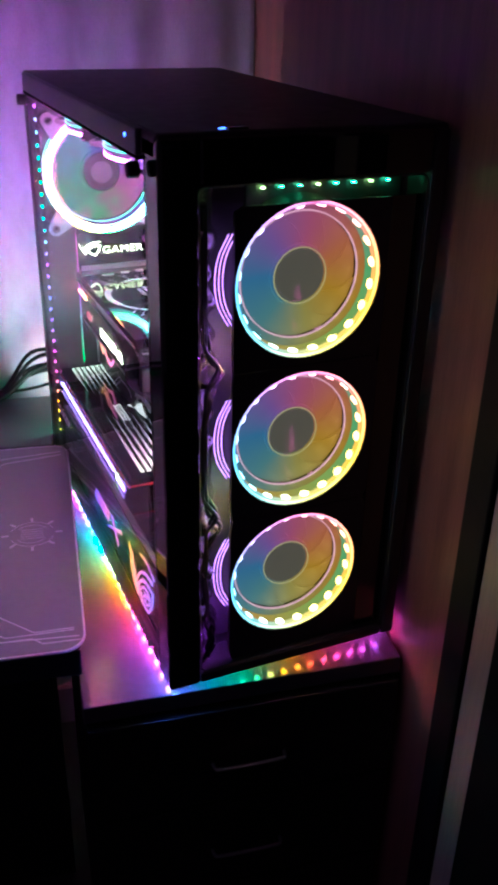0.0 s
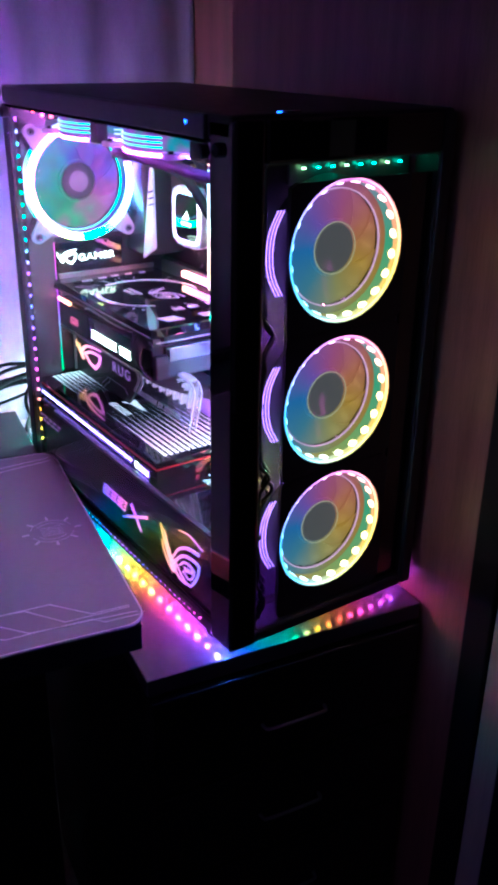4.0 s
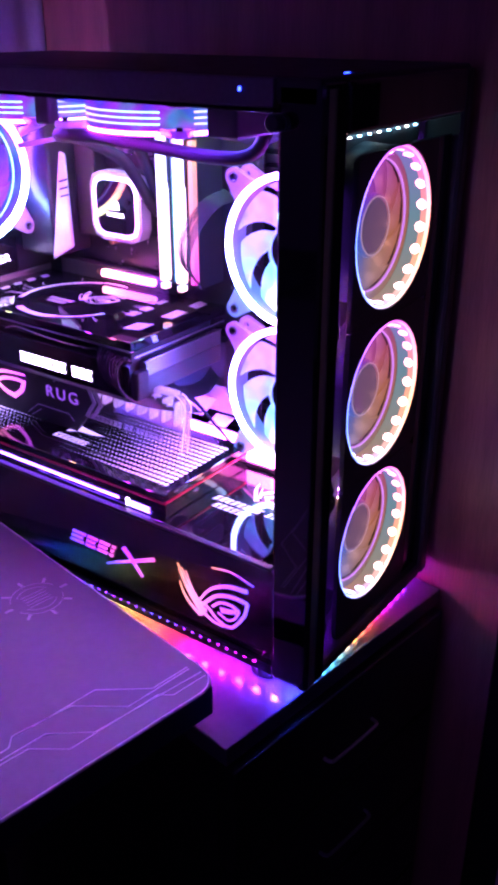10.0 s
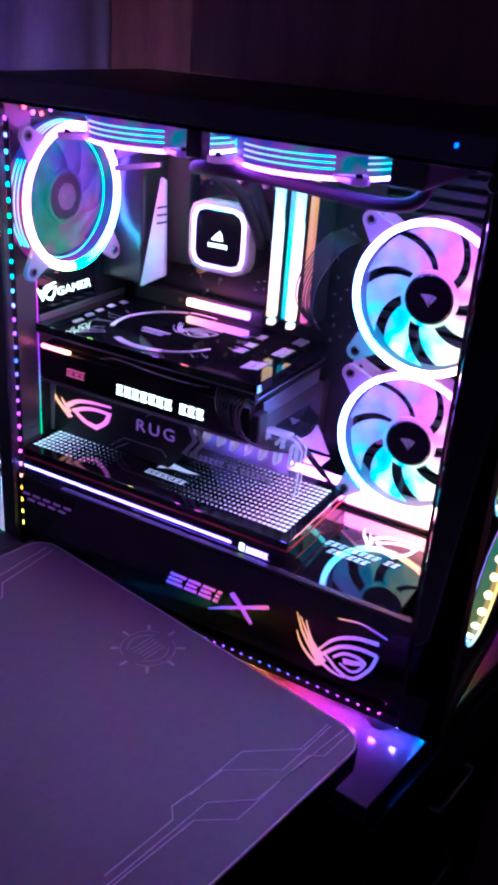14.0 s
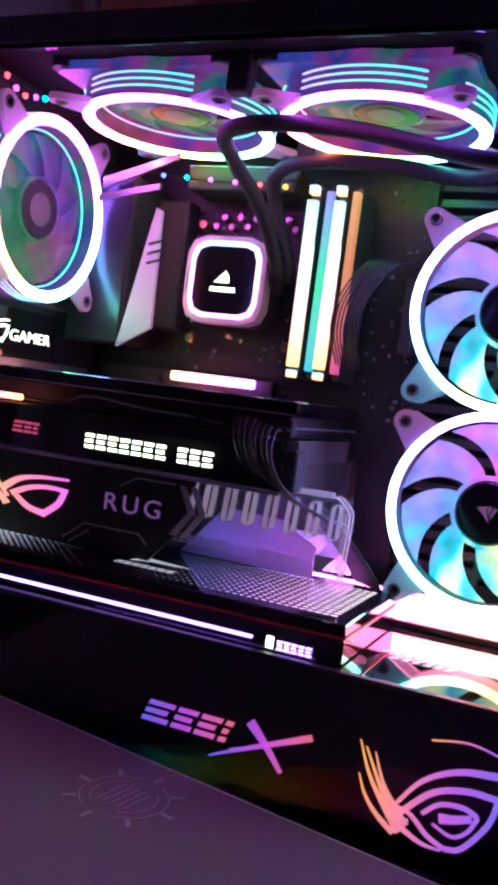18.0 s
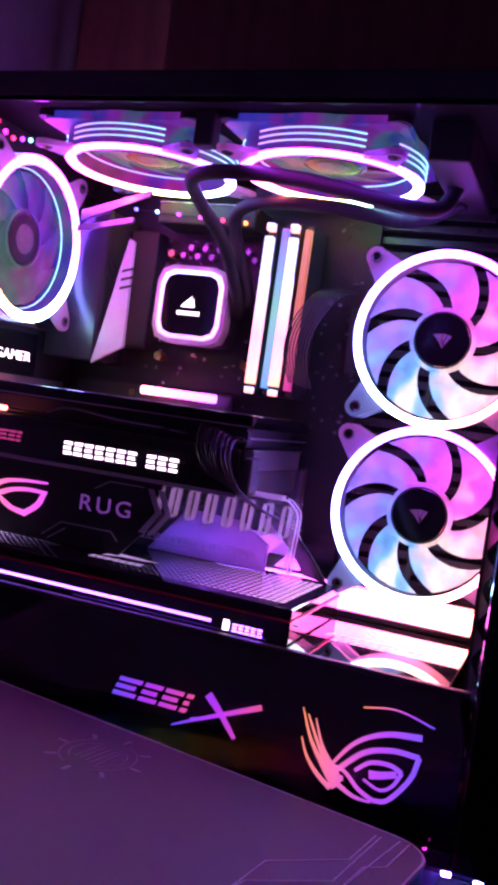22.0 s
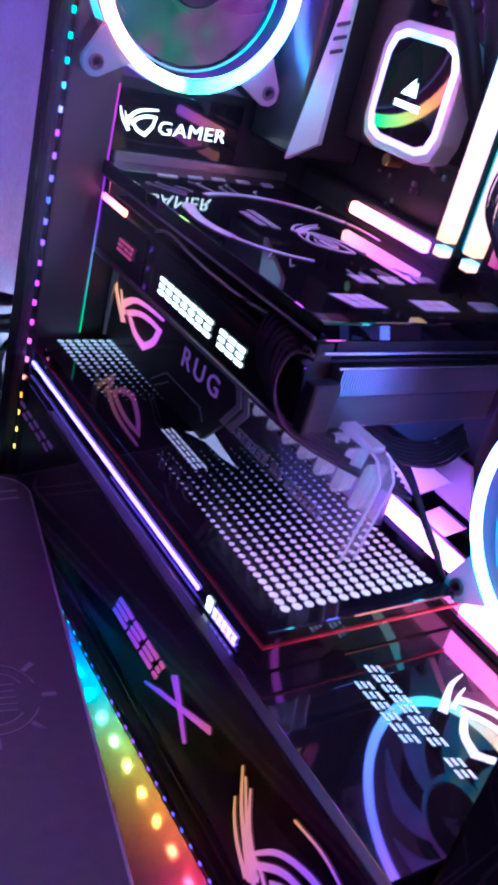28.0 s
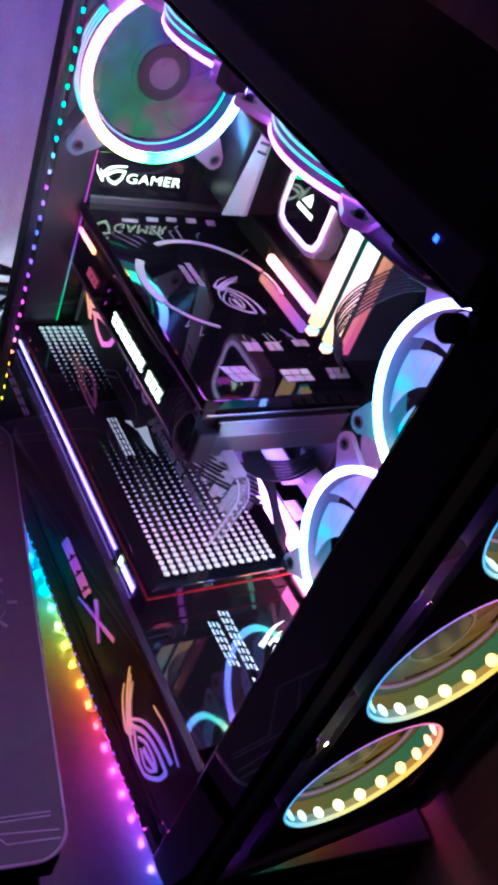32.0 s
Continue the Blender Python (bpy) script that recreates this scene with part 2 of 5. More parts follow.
FRONT_HUES = [(0.12, 0.3, 1), (0.22, 0.4, 0.75), (0.75, 0.5, 0.25), (1, 0.42, 0.1), (1, 0.24, 0.2), (0.85, 0.14, 0.55), (0.4, 0.16, 1), (0.12, 0.3, 1)]
ring_front = glow("light_ring_front", FRONT_HUES, 1.25, "round")
# front walls, blades and collar glow themselves, for the diodes' light on them
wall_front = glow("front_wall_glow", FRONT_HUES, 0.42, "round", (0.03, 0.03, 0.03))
led_front = glow("front_diode", [tuple(0.9 * v + 0.1 for v in c) for c in FRONT_HUES], 3.2, "round")
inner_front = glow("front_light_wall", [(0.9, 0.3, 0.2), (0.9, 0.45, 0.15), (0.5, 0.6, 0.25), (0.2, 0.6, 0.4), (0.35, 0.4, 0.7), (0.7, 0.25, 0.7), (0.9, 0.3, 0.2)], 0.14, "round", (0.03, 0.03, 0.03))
blade_front = frosted("smoky_glow_blade", (0.02, 0.019, 0.021), FRONT_HUES, 0.1)
# blades and frames emit; coloured light on them is in the material
blade_white = frosted("milky_glow_blade", (0.2, 0.18, 0.22), [(0.2, 0.25, 1), (0.03, 0.6, 1), (0.95, 0.92, 0.65), (1, 0.6, 0.65), (1, 0.15, 0.75), (0.6, 0.12, 1), (0.3, 0.2, 1), (0.2, 0.25, 1)], 0.95, swirl=0.5)
blade_smoke = frosted("grey_glow_blade", (0.03, 0.03, 0.036), [(0.05, 0.35, 0.35), (0.1, 0.45, 0.25), (0.5, 0.15, 0.4), (0.6, 0.08, 0.6), (0.3, 0.06, 0.8), (0.06, 0.12, 0.8), (0.1, 0.3, 0.6), (0.05, 0.35, 0.35)], 0.28, swirl=0.5)
frame_milky = frosted("milky_glow_frame", (0.42, 0.39, 0.45), [COOL, CYAN, PINK, VIO, PINK, COOL], 0.16)
frame_glow_tint = frosted("tinted_glow_frame", (0.06, 0.05, 0.07), [(0.75, 0.12, 0.2), MAG, VIO, BLUE, (0.05, 0.35, 0.5), (0.5, 0.06, 0.8), (0.05, 0.1, 1), (0.75, 0.12, 0.2)], 0.24, swirl=0.6)
groove = glow("frame_light_line", [(0.5, 0.3, 1), (0.2, 0.5, 1), (0.15, 0.8, 0.9)], 1.8, "x")
bar_light = glow("violet_light_bar", [(0.3, 0.12, 1), (0.34, 0.14, 1), (0.26, 0.16, 1)], 8.0, "y")
slab_light = glow("white_light_slab", [(0.9, 0.25, 0.15), (0.9, 0.1, 0.4), (0.4, 0.1, 1), (0.08, 0.2, 1)], 24.0, "y")
board_light = glow("board_light_bar", [(0.5, 0.12, 1), (1, 0.14, 0.6), (1, 0.3, 0.25)], 8.0, "y")
ram_light = glow("memory_light", [(1, 0.5, 0.25), (0.95, 0.4, 0.6), (0.55, 0.6, 0.8), (0.35, 0.6, 1)], 2.2, "z")
ram_side = glow("memory_side_light", [(0.02, 0.5, 0.9), (0.02, 0.7, 0.5), (0.2, 0.2, 1)], 0.9, "z")
ram_warm = glow("memory_warm_light", [(1, 0.06, 0.45), (1, 0.25, 0.1), (1, 0.4, 0.1)], 0.6, "z")
pump_light = glow("pump_light", [(0.7, 0.35, 1), (0.5, 0.25, 1), (1, 0.4, 0.8), (0.3, 0.6, 1), (0.7, 0.35, 1)], 3.4, "round")
white_sign = glow("white_sign_light", [(1, 0.97, 1)], 3.2)
soft_sign = glow("soft_sign_light", [(0.4, 0.14, 0.75)], 0.3)
amber_sign = glow("pink_sign_light", [(0.75, 0.12, 0.85), (1, 0.2, 0.5), (1, 0.42, 0.16)], 1.2, "y")
blue_sign = glow("blue_sign_light", [(0.85, 0.12, 0.3), (0.5, 0.06, 0.85), (0.12, 0.1, 1)], 0.8, "y")
eye_sign = glow("violet_eye_light", [(0.2, 0.12, 1), (0.5, 0.1, 0.9), (0.9, 0.2, 0.45), (1, 0.36, 0.1)], 0.9, "y")
blue_led = glow("blue_diode", [(0.03, 0.06, 1)], 5.0)
strip_colors = [BLUE, VIO, MAG, RED, ORG, (0.5, 0.8, 0.1), CYAN, BLUE, VIO, MAG]


# ---- mesh helpers ----
def part(name, bm, material, parent=None, label="", smooth=False):
    """Links a bmesh as one mesh object under a thing or a part."""
    me = bpy.data.meshes.new(name)
    bmesh.ops.recalc_face_normals(bm, faces=bm.faces)
    bm.to_mesh(me)
    bm.free()
    me.materials.append(material)
    if smooth:
        me.polygons.foreach_set("use_smooth", [True] * len(me.polygons))
        me.set_sharp_from_angle(angle=radians(35))
    ob = new(name, me)
    ob.parent = parent
    if label:
        tagged(ob, label)
    return ob


def thing(name, label, category, group="", kind="", m=None):
    ob = new(name)
    ob.empty_display_size = 0.02
    if m is not None:
        ob.matrix_world = m
    return tagged(ob, label, category, group, kind)


def box(x0, x1, y0, y1, z0, z1, bevel=0.0, bm=None):
    """A box, with its edges rounded where bevel is given; added to bm if there is one."""
    b = bmesh.new()
    v = [b.verts.new((x, y, z)) for x in (x0, x1) for y in (y0, y1) for z in (z0, z1)]
    for f in ((0, 1, 3, 2), (4, 6, 7, 5), (0, 4, 5, 1), (2, 3, 7, 6), (0, 2, 6, 4), (1, 5, 7, 3)):
        b.faces.new([v[i] for i in f])
    if bevel:
        bmesh.ops.bevel(b, geom=list(b.edges), offset=bevel, segments=2, affect="EDGES", profile=0.5)
    return b if bm is None else join(bm, b)


def join(bm, b, m=None):
    """Adds the mesh b, moved by m, to bm."""
    if m is not None:
        bmesh.ops.transform(b, matrix=m, verts=b.verts)
    at = {v: bm.verts.new(v.co) for v in b.verts}
    for f in b.faces:
        bm.faces.new([at[v] for v in f.verts])
    b.free()
    return bm


def moved(bm, m):
    bmesh.ops.transform(bm, matrix=m, verts=bm.verts)
    return bm


def lathe(profile, steps=48, closed=True):
    """Turns a profile of (radius, height) round the z axis."""
    b = bmesh.new()
    rows = []
    for i in range(steps):
        a = 2 * math.pi * i / steps
        rows.append([b.verts.new((r * math.cos(a), r * math.sin(a), z)) for r, z in profile])
    k = len(profile)
    for i in range(steps):
        p, q = rows[i], rows[(i + 1) % steps]
        for j in range(k if closed else k - 1):
            b.faces.new((p[j], q[j], q[(j + 1) % k], p[(j + 1) % k]))
    return b


def disc(r, z0, z1, steps=32, round_edge=0.0):
    """A solid round plate."""
    b = bmesh.new()
    rings = []
    e = round_edge
    for rr, z in ((r - e, z0), (r, z0 + e), (r, z1 - e), (r - e, z1)) if e else ((r, z0), (r, z1)):
        rings.append([b.verts.new((rr * math.cos(2 * math.pi * i / steps), rr * math.sin(2 * math.pi * i / steps), z)) for i in range(steps)])
    for p, q in zip(rings, rings[1:]):
        for i in range(steps):
            b.faces.new((p[i], p[(i + 1) % steps], q[(i + 1) % steps], q[i]))
    b.faces.new(rings[0][::-1])
    b.faces.new(rings[-1])
    return b


def slab(points, z0, z1, bm=None):
    """A flat outline of (x, y), given a thickness."""
    b = bmesh.new()
    lo, hi = [b.verts.new((x, y, z0)) for x, y in points], [b.verts.new((x, y, z1)) for x, y in points]
    n = len(points)
    b.faces.new(lo[::-1])
    b.faces.new(hi)
    for i in range(n):
        b.faces.new((lo[i], lo[(i + 1) % n], hi[(i + 1) % n], hi[i]))
    return b if bm is None else join(bm, b)


def bow(points, n=8):
    """A smooth line through points."""
    p = [Vector(q) for q in points]
    p = [2 * p[0] - p[1]] + p + [2 * p[-1] - p[-2]]
    out = []
    for i in range(1, len(p) - 2):
        for k in range(n):
            t = k / n
            a, b_, c, d = p[i - 1], p[i], p[i + 1], p[i + 2]
            out.append(0.5 * (2 * b_ + (c - a) * t + (2 * a - 5 * b_ + 4 * c - d) * t * t + (3 * b_ - a - 3 * c + d) * t ** 3))
    return out + [p[-2]]


def hose(points, r, sides=8, n=6, bm=None):
    """A round hose or wire along a smooth line."""
    line = bow(points, n)
    b = bmesh.new()
    rows, side = [], None
    for i, c in enumerate(line):
        d = (line[min(i + 1, len(line) - 1)] - line[max(i - 1, 0)]).normalized()
        if side is None:
            side = d.orthogonal().normalized()
        side = (side - d * side.dot(d)).normalized()
        up = d.cross(side)
        rows.append([b.verts.new(c + r * (math.cos(2 * math.pi * k / sides) * side + math.sin(2 * math.pi * k / sides) * up)) for k in range(sides)])
    for p, q in zip(rows, rows[1:]):
        for k in range(sides):
            b.faces.new((p[k], p[(k + 1) % sides], q[(k + 1) % sides], q[k]))
    b.faces.new(rows[0][::-1])
    b.faces.new(rows[-1])
    return b if bm is None else join(bm, b)


def ribbon(points, w0, w1=None, thick=0.0006, n=6, bm=None):
    """A flat brush stroke along a smooth line in the plane, tapering from w0 to w1."""
    w1 = w0 if w1 is None else w1
    line = bow([(x, y, 0) for x, y in points], n) if n > 1 else [Vector((x, y, 0)) for x, y in points]
    left, right = [], []
    for i, c in enumerate(line):
        d = (line[min(i + 1, len(line) - 1)] - line[max(i - 1, 0)]).normalized()
        s = Vector((-d.y, d.x, 0)) * (w0 + (w1 - w0) * i / (len(line) - 1)) / 2
        left.append(c + s)
        right.append(c - s)
    b = bmesh.new()
    rows = [[b.verts.new((*q.xy, z)) for q, z in ((l_, 0), (l_, thick), (r_, thick), (r_, 0))] for l_, r_ in zip(left, right)]
    for p, q in zip(rows, rows[1:]):
        for k in range(4):
            b.faces.new((p[k], p[(k + 1) % 4], q[(k + 1) % 4], q[k]))
    b.faces.new(rows[0][::-1])
    b.faces.new(rows[-1])
    return b if bm is None else join(bm, b)


def axes(o, right, up):
    """The pose of a flat sign at o, by its right and up directions."""
    r, u = Vector(right), Vector(up)
    m = Matrix((r, u, r.cross(u))).transposed().to_4x4()
    m.translation = o
    return m


def on_side(x, y, z):
    return axes((x, y, z), (0, -1, 0), (0, 0, 1))


def on_top(x, y, z):
    return axes((x, y, z), (0, -1, 0), (1, 0, 0))


def on_rear(x, y, z):
    return axes((x, y, z), (1, 0, 0), (0, 0, 1))


def words(name, body, size, m, material, parent, label="", wide=1.0, thick=0.0004, shear=0.0, bold=0.0, spread=1.0):
    """Raised lettering in the built-in font, as a mesh."""
    cu = bpy.data.curves.new(name, "FONT")
    cu.body, cu.size, cu.extrude, cu.shear, cu.offset, cu.space_character = body, size, thick, shear, bold, spread
    tmp = bpy.data.objects.new(name, cu)
    me = bpy.data.meshes.new_from_object(tmp)
    bpy.data.objects.remove(tmp)
    me.transform(m @ Matrix.Diagonal((wide, 1, 1, 1)))
    me.materials.clear()
    me.materials.append(material)
    ob = new(name, me)
    ob.parent = parent
    return tagged(ob, label) if label else ob


def lettering_bars(widths, height, gap, slant=0.0, _=0.2, thick=0.0006):
    """Plain bars of a lettering's size, one for each sign; 0 stands for a space."""
    b = bmesh.new()
    x = 0.0
    for w in widths:
        if w:
            for lo, hi, cut in ((0.0, 0.22, 0.0), (0.39, 0.61, 0.15), (0.78, 1.0, 0.0)):
                p, q = slant * height * lo, slant * height * hi
                slab([(x + p, height * lo), (x + w * (1 - cut) + p, height * lo), (x + w * (1 - cut) + q, height * hi), (x + q, height * hi)], 0, thick, b)
        x += (w or height * 0.45) + gap
    return b


def swept_eye(w, thick=0.0006):
    """The bold form of the eye-shaped emblem: two blades over a bowl, and a claw."""
    b = bmesh.new()
    for pts, a, c in (([(0.0, 0.6), (0.08, 0.38), (0.3, 0.08)], 0.012, 0.085), ([(0.22, 0.32), (0.42, 0.52), (0.66, 0.6), (1.0, 0.63)], 0.1, 0.035), ([(0.34, 0.26), (0.54, 0.4), (0.76, 0.46), (1.0, 0.45)], 0.085, 0.06),
                      ([(0.97, 0.46), (0.9, 0.22), (0.72, 0.0)], 0.06, 0.09), ([(0.75, 0.03), (0.56, 0.09), (0.4, 0.24)], 0.1, 0.06), ([(0.14, 0.5), (0.2, 0.36), (0.3, 0.2)], 0.012, 0.05)):
        ribbon([(x * w, y * w) for x, y in pts], a * w, c * w, thick, 6, b)
    return b


def eye_emblem(w, thick=0.0006, fine=False):
    """A plain swooping eye-shaped emblem, w wide."""
    b = bmesh.new()
    k = 0.85 if fine else 1.15
    bold = (
        ([(0.34, 0.12), (0.5, 0.36), (0.74, 0.54), (1.0, 0.62)], 0.05, 0.03),
        ([(1.0, 0.62), (0.97, 0.4), (0.86, 0.16), (0.68, 0.03)], 0.03, 0.07),
        ([(0.68, 0.03), (0.56, 0.02), (0.44, 0.05), (0.34, 0.12)], 0.07, 0.05),
        ([(0.52, 0.16), (0.64, 0.33), (0.76, 0.4), (0.86, 0.42)], 0.07, 0.03),
        ([(0.86, 0.42), (0.82, 0.28), (0.74, 0.19), (0.6, 0.15)], 0.03, 0.08),
        ([(0.36, 0.0), (0.22, 0.12), (0.1, 0.25), (0.0, 0.42)], 0.09, 0.01),
        ([(0.33, 0.12), (0.26, 0.2), (0.2, 0.3), (0.16, 0.42)], 0.05, 0.01),
    )
    for pts, a, c in bold if not fine else (
        ([(0.3, 0.2), (0.48, 0.43), (0.72, 0.56), (1.0, 0.6)], 0.03, 0.06),
        ([(0.32, 0.13), (0.55, 0.36), (0.78, 0.44), (1.0, 0.44)], 0.05, 0.05),
        ([(1.0, 0.44), (0.95, 0.25), (0.8, 0.04), (0.68, 0.0)], 0.05, 0.04),
        ([(0.68, 0.0), (0.55, 0.06), (0.42, 0.17), (0.3, 0.2)], 0.04, 0.03),
        ([(0.5, 0.2), (0.62, 0.3), (0.78, 0.32), (0.88, 0.28)], 0.035, 0.045),
        ([(0.88, 0.28), (0.82, 0.16), (0.72, 0.1), (0.58, 0.15)], 0.04, 0.02),
        ([(0.36, 0.02), (0.24, 0.16), (0.1, 0.36), (0.0, 0.6)], 0.07, 0.01),
        ([(0.4, 0.08), (0.3, 0.2), (0.2, 0.34), (0.12, 0.54)], 0.06, 0.01),
        ([(0.32, 0.0), (0.18, 0.1), (0.08, 0.22), (0.02, 0.36)], 0.05, 0.01),
    ):
        ribbon([(x * w, y * w) for x, y in pts], a * w * k, c * w * k, thick, 6, b)
    if fine:
        for pts, a, c in (([(0.2, 0.22), (0.3, 0.12), (0.4, 0.08)], 0.02, 0.1), ([(0.62, 0.2), (0.72, 0.22), (0.84, 0.26)], 0.07, 0.05), 
                          ([(0.05, 0.56), (0.2, 0.28), (0.34, 0.08)], 0.012, 0.05), ([(0.38, 0.05), (0.52, -0.01), (0.66, -0.02)], 0.04, 0.015)):
            ribbon([(x * w, y * w) for x, y in pts], a * w, c * w, thick * 0.8, 5, b)
    return b


# ---- the room: turned a little against the computer ----
ROOM = pose(0, 0, 0, 0, 0, -8.5)
FLOOR = -0.664


def setting(name, bm, material, label, category="", m=None, kind="structure"):
    ob = part(name, bm, material)
    ob.matrix_world = ROOM if m is None else m
    return tagged(ob, label, category or name.split("_")[0], kind=kind)


setting("floor", box(-2.4, 1.2, -2.2, 0.8, FLOOR - 0.1, FLOOR), carpet, "dark carpeted floor of the night room", "floor")
setting("ceiling", box(-2.4, 1.2, -2.2, 0.8, 1.75, 1.85), plaster, "plain ceiling in the dark", "ceiling")
setting("wall_north", box(-2.4, 1.2, 0.7, 0.8, FLOOR, 1.75), plaster, "off-white plaster wall behind the curtain", "wall")
setting("wall_east", box(1.2, 1.3, -2.2, 0.8, FLOOR, 1.75), plaster, "plain plaster wall in the dark", "wall")
setting("wall_south", box(-2.4, 1.2, -2.3, -2.2, FLOOR, 1.75), plaster, "plain plaster wall in the dark", "wall")
# unseen wall; its opening is added to let the world's fill light in
west = bmesh.new()
for y0, y1, z0, z1 in ((-2.2, -1.9, FLOOR, 1.75), (0.3, 0.8, FLOOR, 1.75), (-1.899, 0.299, FLOOR, 0.25), (-1.899, 0.299, 1.55, 1.75)):
    box(-2.5, -2.4, y0, y1, z0, z1, bm=west)
setting("wall_west", west, plaster, "plain plaster wall with an opening added to let the fill light in", "wall")
setting("baseboard", box(-2.4, 0.222, 0.688, 0.7, FLOOR, FLOOR + 0.08, 0.002), white_plastic, "white baseboard along the wall", "baseboard")

# tall wardrobe whose wooden side stands against the cabinet
wardrobe = thing("wardrobe", "tall brown wooden wardrobe with black corner posts", "wardrobe", m=ROOM)
part("side_panel", box(0.224, 0.244, -0.050, 0.66, FLOOR, 1.4, 0.001), wood, wardrobe, "brown wood veneer side panel")
post_black = surface("black_post_laminate", (0.008, 0.0075, 0.008), 0.6, vary=0.3, grain=160, bump=0.06, spec=0.15)
part("corner_post", box(0.222, 0.249, -0.086, -0.051, FLOOR, 1.4, 0.002), post_black, wardrobe, "black corner post")
part("door", box(0.225, 0.246, -0.120, -0.087, FLOOR, 1.4, 0.002), pale_wood, wardrobe, "pale wooden door strip")
part("corner_post", box(0.222, 0.249, -0.40, -0.121, FLOOR, 1.4, 0.002), post_black, wardrobe, "black front frame")
part("back_panel", box(0.245, 0.7, 0.62, 0.64, FLOOR, 1.4, 0.001), wood, wardrobe)

# curtain: folds with an uneven rhythm
def curtain_mesh(x0, x1, z0, z1, y):
    b = bmesh.new()
    cols = []
    nx = 150
    for i in range(nx + 1):
        u = x0 + (x1 - x0) * i / nx
        col = []
        for j in range(9):
            z = z0 + (z1 - z0) * j / 8
            d = 0.006 * math.sin(u * 62 + 1.3 * math.sin(u * 9)) + 0.002 * math.sin(u * 131 + 0.8 * z) + 0.006 * math.sin(u * 23 + z)
            col.append(b.verts.new((u, y + d * (0.8 + 0.25 * (z1 - z) / (z1 - z0)), z)))
        cols.append(col)
    for p, q in zip(cols, cols[1:]):
        for j in range(8):
            b.faces.new((p[j], q[j], q[j + 1], p[j + 1]))
    return b


curtain = part("curtain", curtain_mesh(-1.0, 0.222, 0.02, 1.5, 0.6), fabric, smooth=True)
curtain.matrix_world = ROOM
sol = curtain.modifiers.new("cloth", "SOLIDIFY")
sol.thickness = 0.0015
tagged(curtain, "pale curtain hanging in soft folds behind the computer", "curtain")

# drawer cabinet under the computer
CAB = ROOM.copy()
CAB.translation = (-0.070, 0.0225, 0)
cabinet = thing("drawer_cabinet", "black wooden drawer cabinet with slim metal handles", "cabinet", m=CAB)
part("top", box(0, 0.292, 0, 0.47, -0.018, 0, 0.0012), cab_top_mat, cabinet, "grey top board")
part("side_panel", box(0.002, 0.018, 0.012, 0.47, FLOOR, -0.0185, 0.001), cab_black, cabinet)
part("side_panel", box(0.274, 0.290, 0.012, 0.47, FLOOR, -0.0185, 0.001), cab_black, cabinet)
part("back_panel", box(0.019, 0.273, 0.45, 0.468, FLOOR, -0.0185), cab_black, cabinet)
part("plinth", box(0.019, 0.273, 0.03, 0.05, FLOOR, FLOOR + 0.06), cab_black, cabinet)
for i in range(5):
    z1 = -0.022 - i * 0.1165
    front = part("drawer_front", box(0.002, 0.290, -0.006, 0.011, z1 - 0.113, z1, 0.0015), cab_black, cabinet)
    zc = z1 - 0.062
    b = hose([(0.112, -0.007, zc), (0.113, -0.013, zc), (0.118, -0.0155, zc), (0.146, -0.016, zc), (0.174, -0.0155, zc), (0.179, -0.013, zc), (0.18, -0.007, zc)], 0.0018, 8, 4)
    part("handle", b, alu, front, "slim brushed metal handle", smooth=True)

# desk and its mat
DESK = pose(-0.069, 0.035, 0, 0, 0, -10.4)
desk = thing("desk", "black desk with a squared front edge", "desk", m=DESK)
# panel added to block the lit wall and keep the space below black
part("back_panel", box(-1.1, -0.03, 0.345, 0.36, FLOOR, 0.0235, 0.001), desk_black, desk)
part("desktop", box(-1.15, 0.004, 0.003, 0.385, 0.024, 0.0515, 0.002), desk_black, desk)
part("rear_board", box(-1.15, -0.0065, 0.3855, 0.532, 0.024, 0.0515, 0.002), desk_black, desk, "bare black board behind the mat")
part("side_panel", box(-0.645, -0.622, 0.06, 0.36, FLOOR, 0.0235, 0.001), desk_black, desk)
part("side_panel", box(-1.13, -1.11, 0.03, 0.36, FLOOR, 0.0235, 0.001), desk_black, desk)


def round_rect(x0, x1, y0, y1, r, n=7):
    out = []
    for cx, cy, a0 in ((x1 - r, y1 - r, 0), (x0 + r, y1 - r, 90), (x0 + r, y0 + r, 180), (x1 - r, y0 + r, 270)):
        for i in range(n + 1):
            a = radians(a0 + 90 * i / n)
            out.append((cx + r * math.cos(a), cy + r * math.sin(a)))
    return out


mat = thing("desk_mat", "grey cloth desk mat with printed circuit lines, on the desk", "desk mat", m=DESK)
rim = round_rect(-0.80, 0.008, 0.0, 0.374, 0.02)
part("cloth", slab(rim, 0.0518, 0.0556), cloth_mat, mat)
part("stitched_edge", hose([(x, y, 0.0545) for x, y in rim + rim[:1]], 0.0013, 6, 1), mat_edge, mat, "pale stitched edge", smooth=True)
M_UP = 0.0557
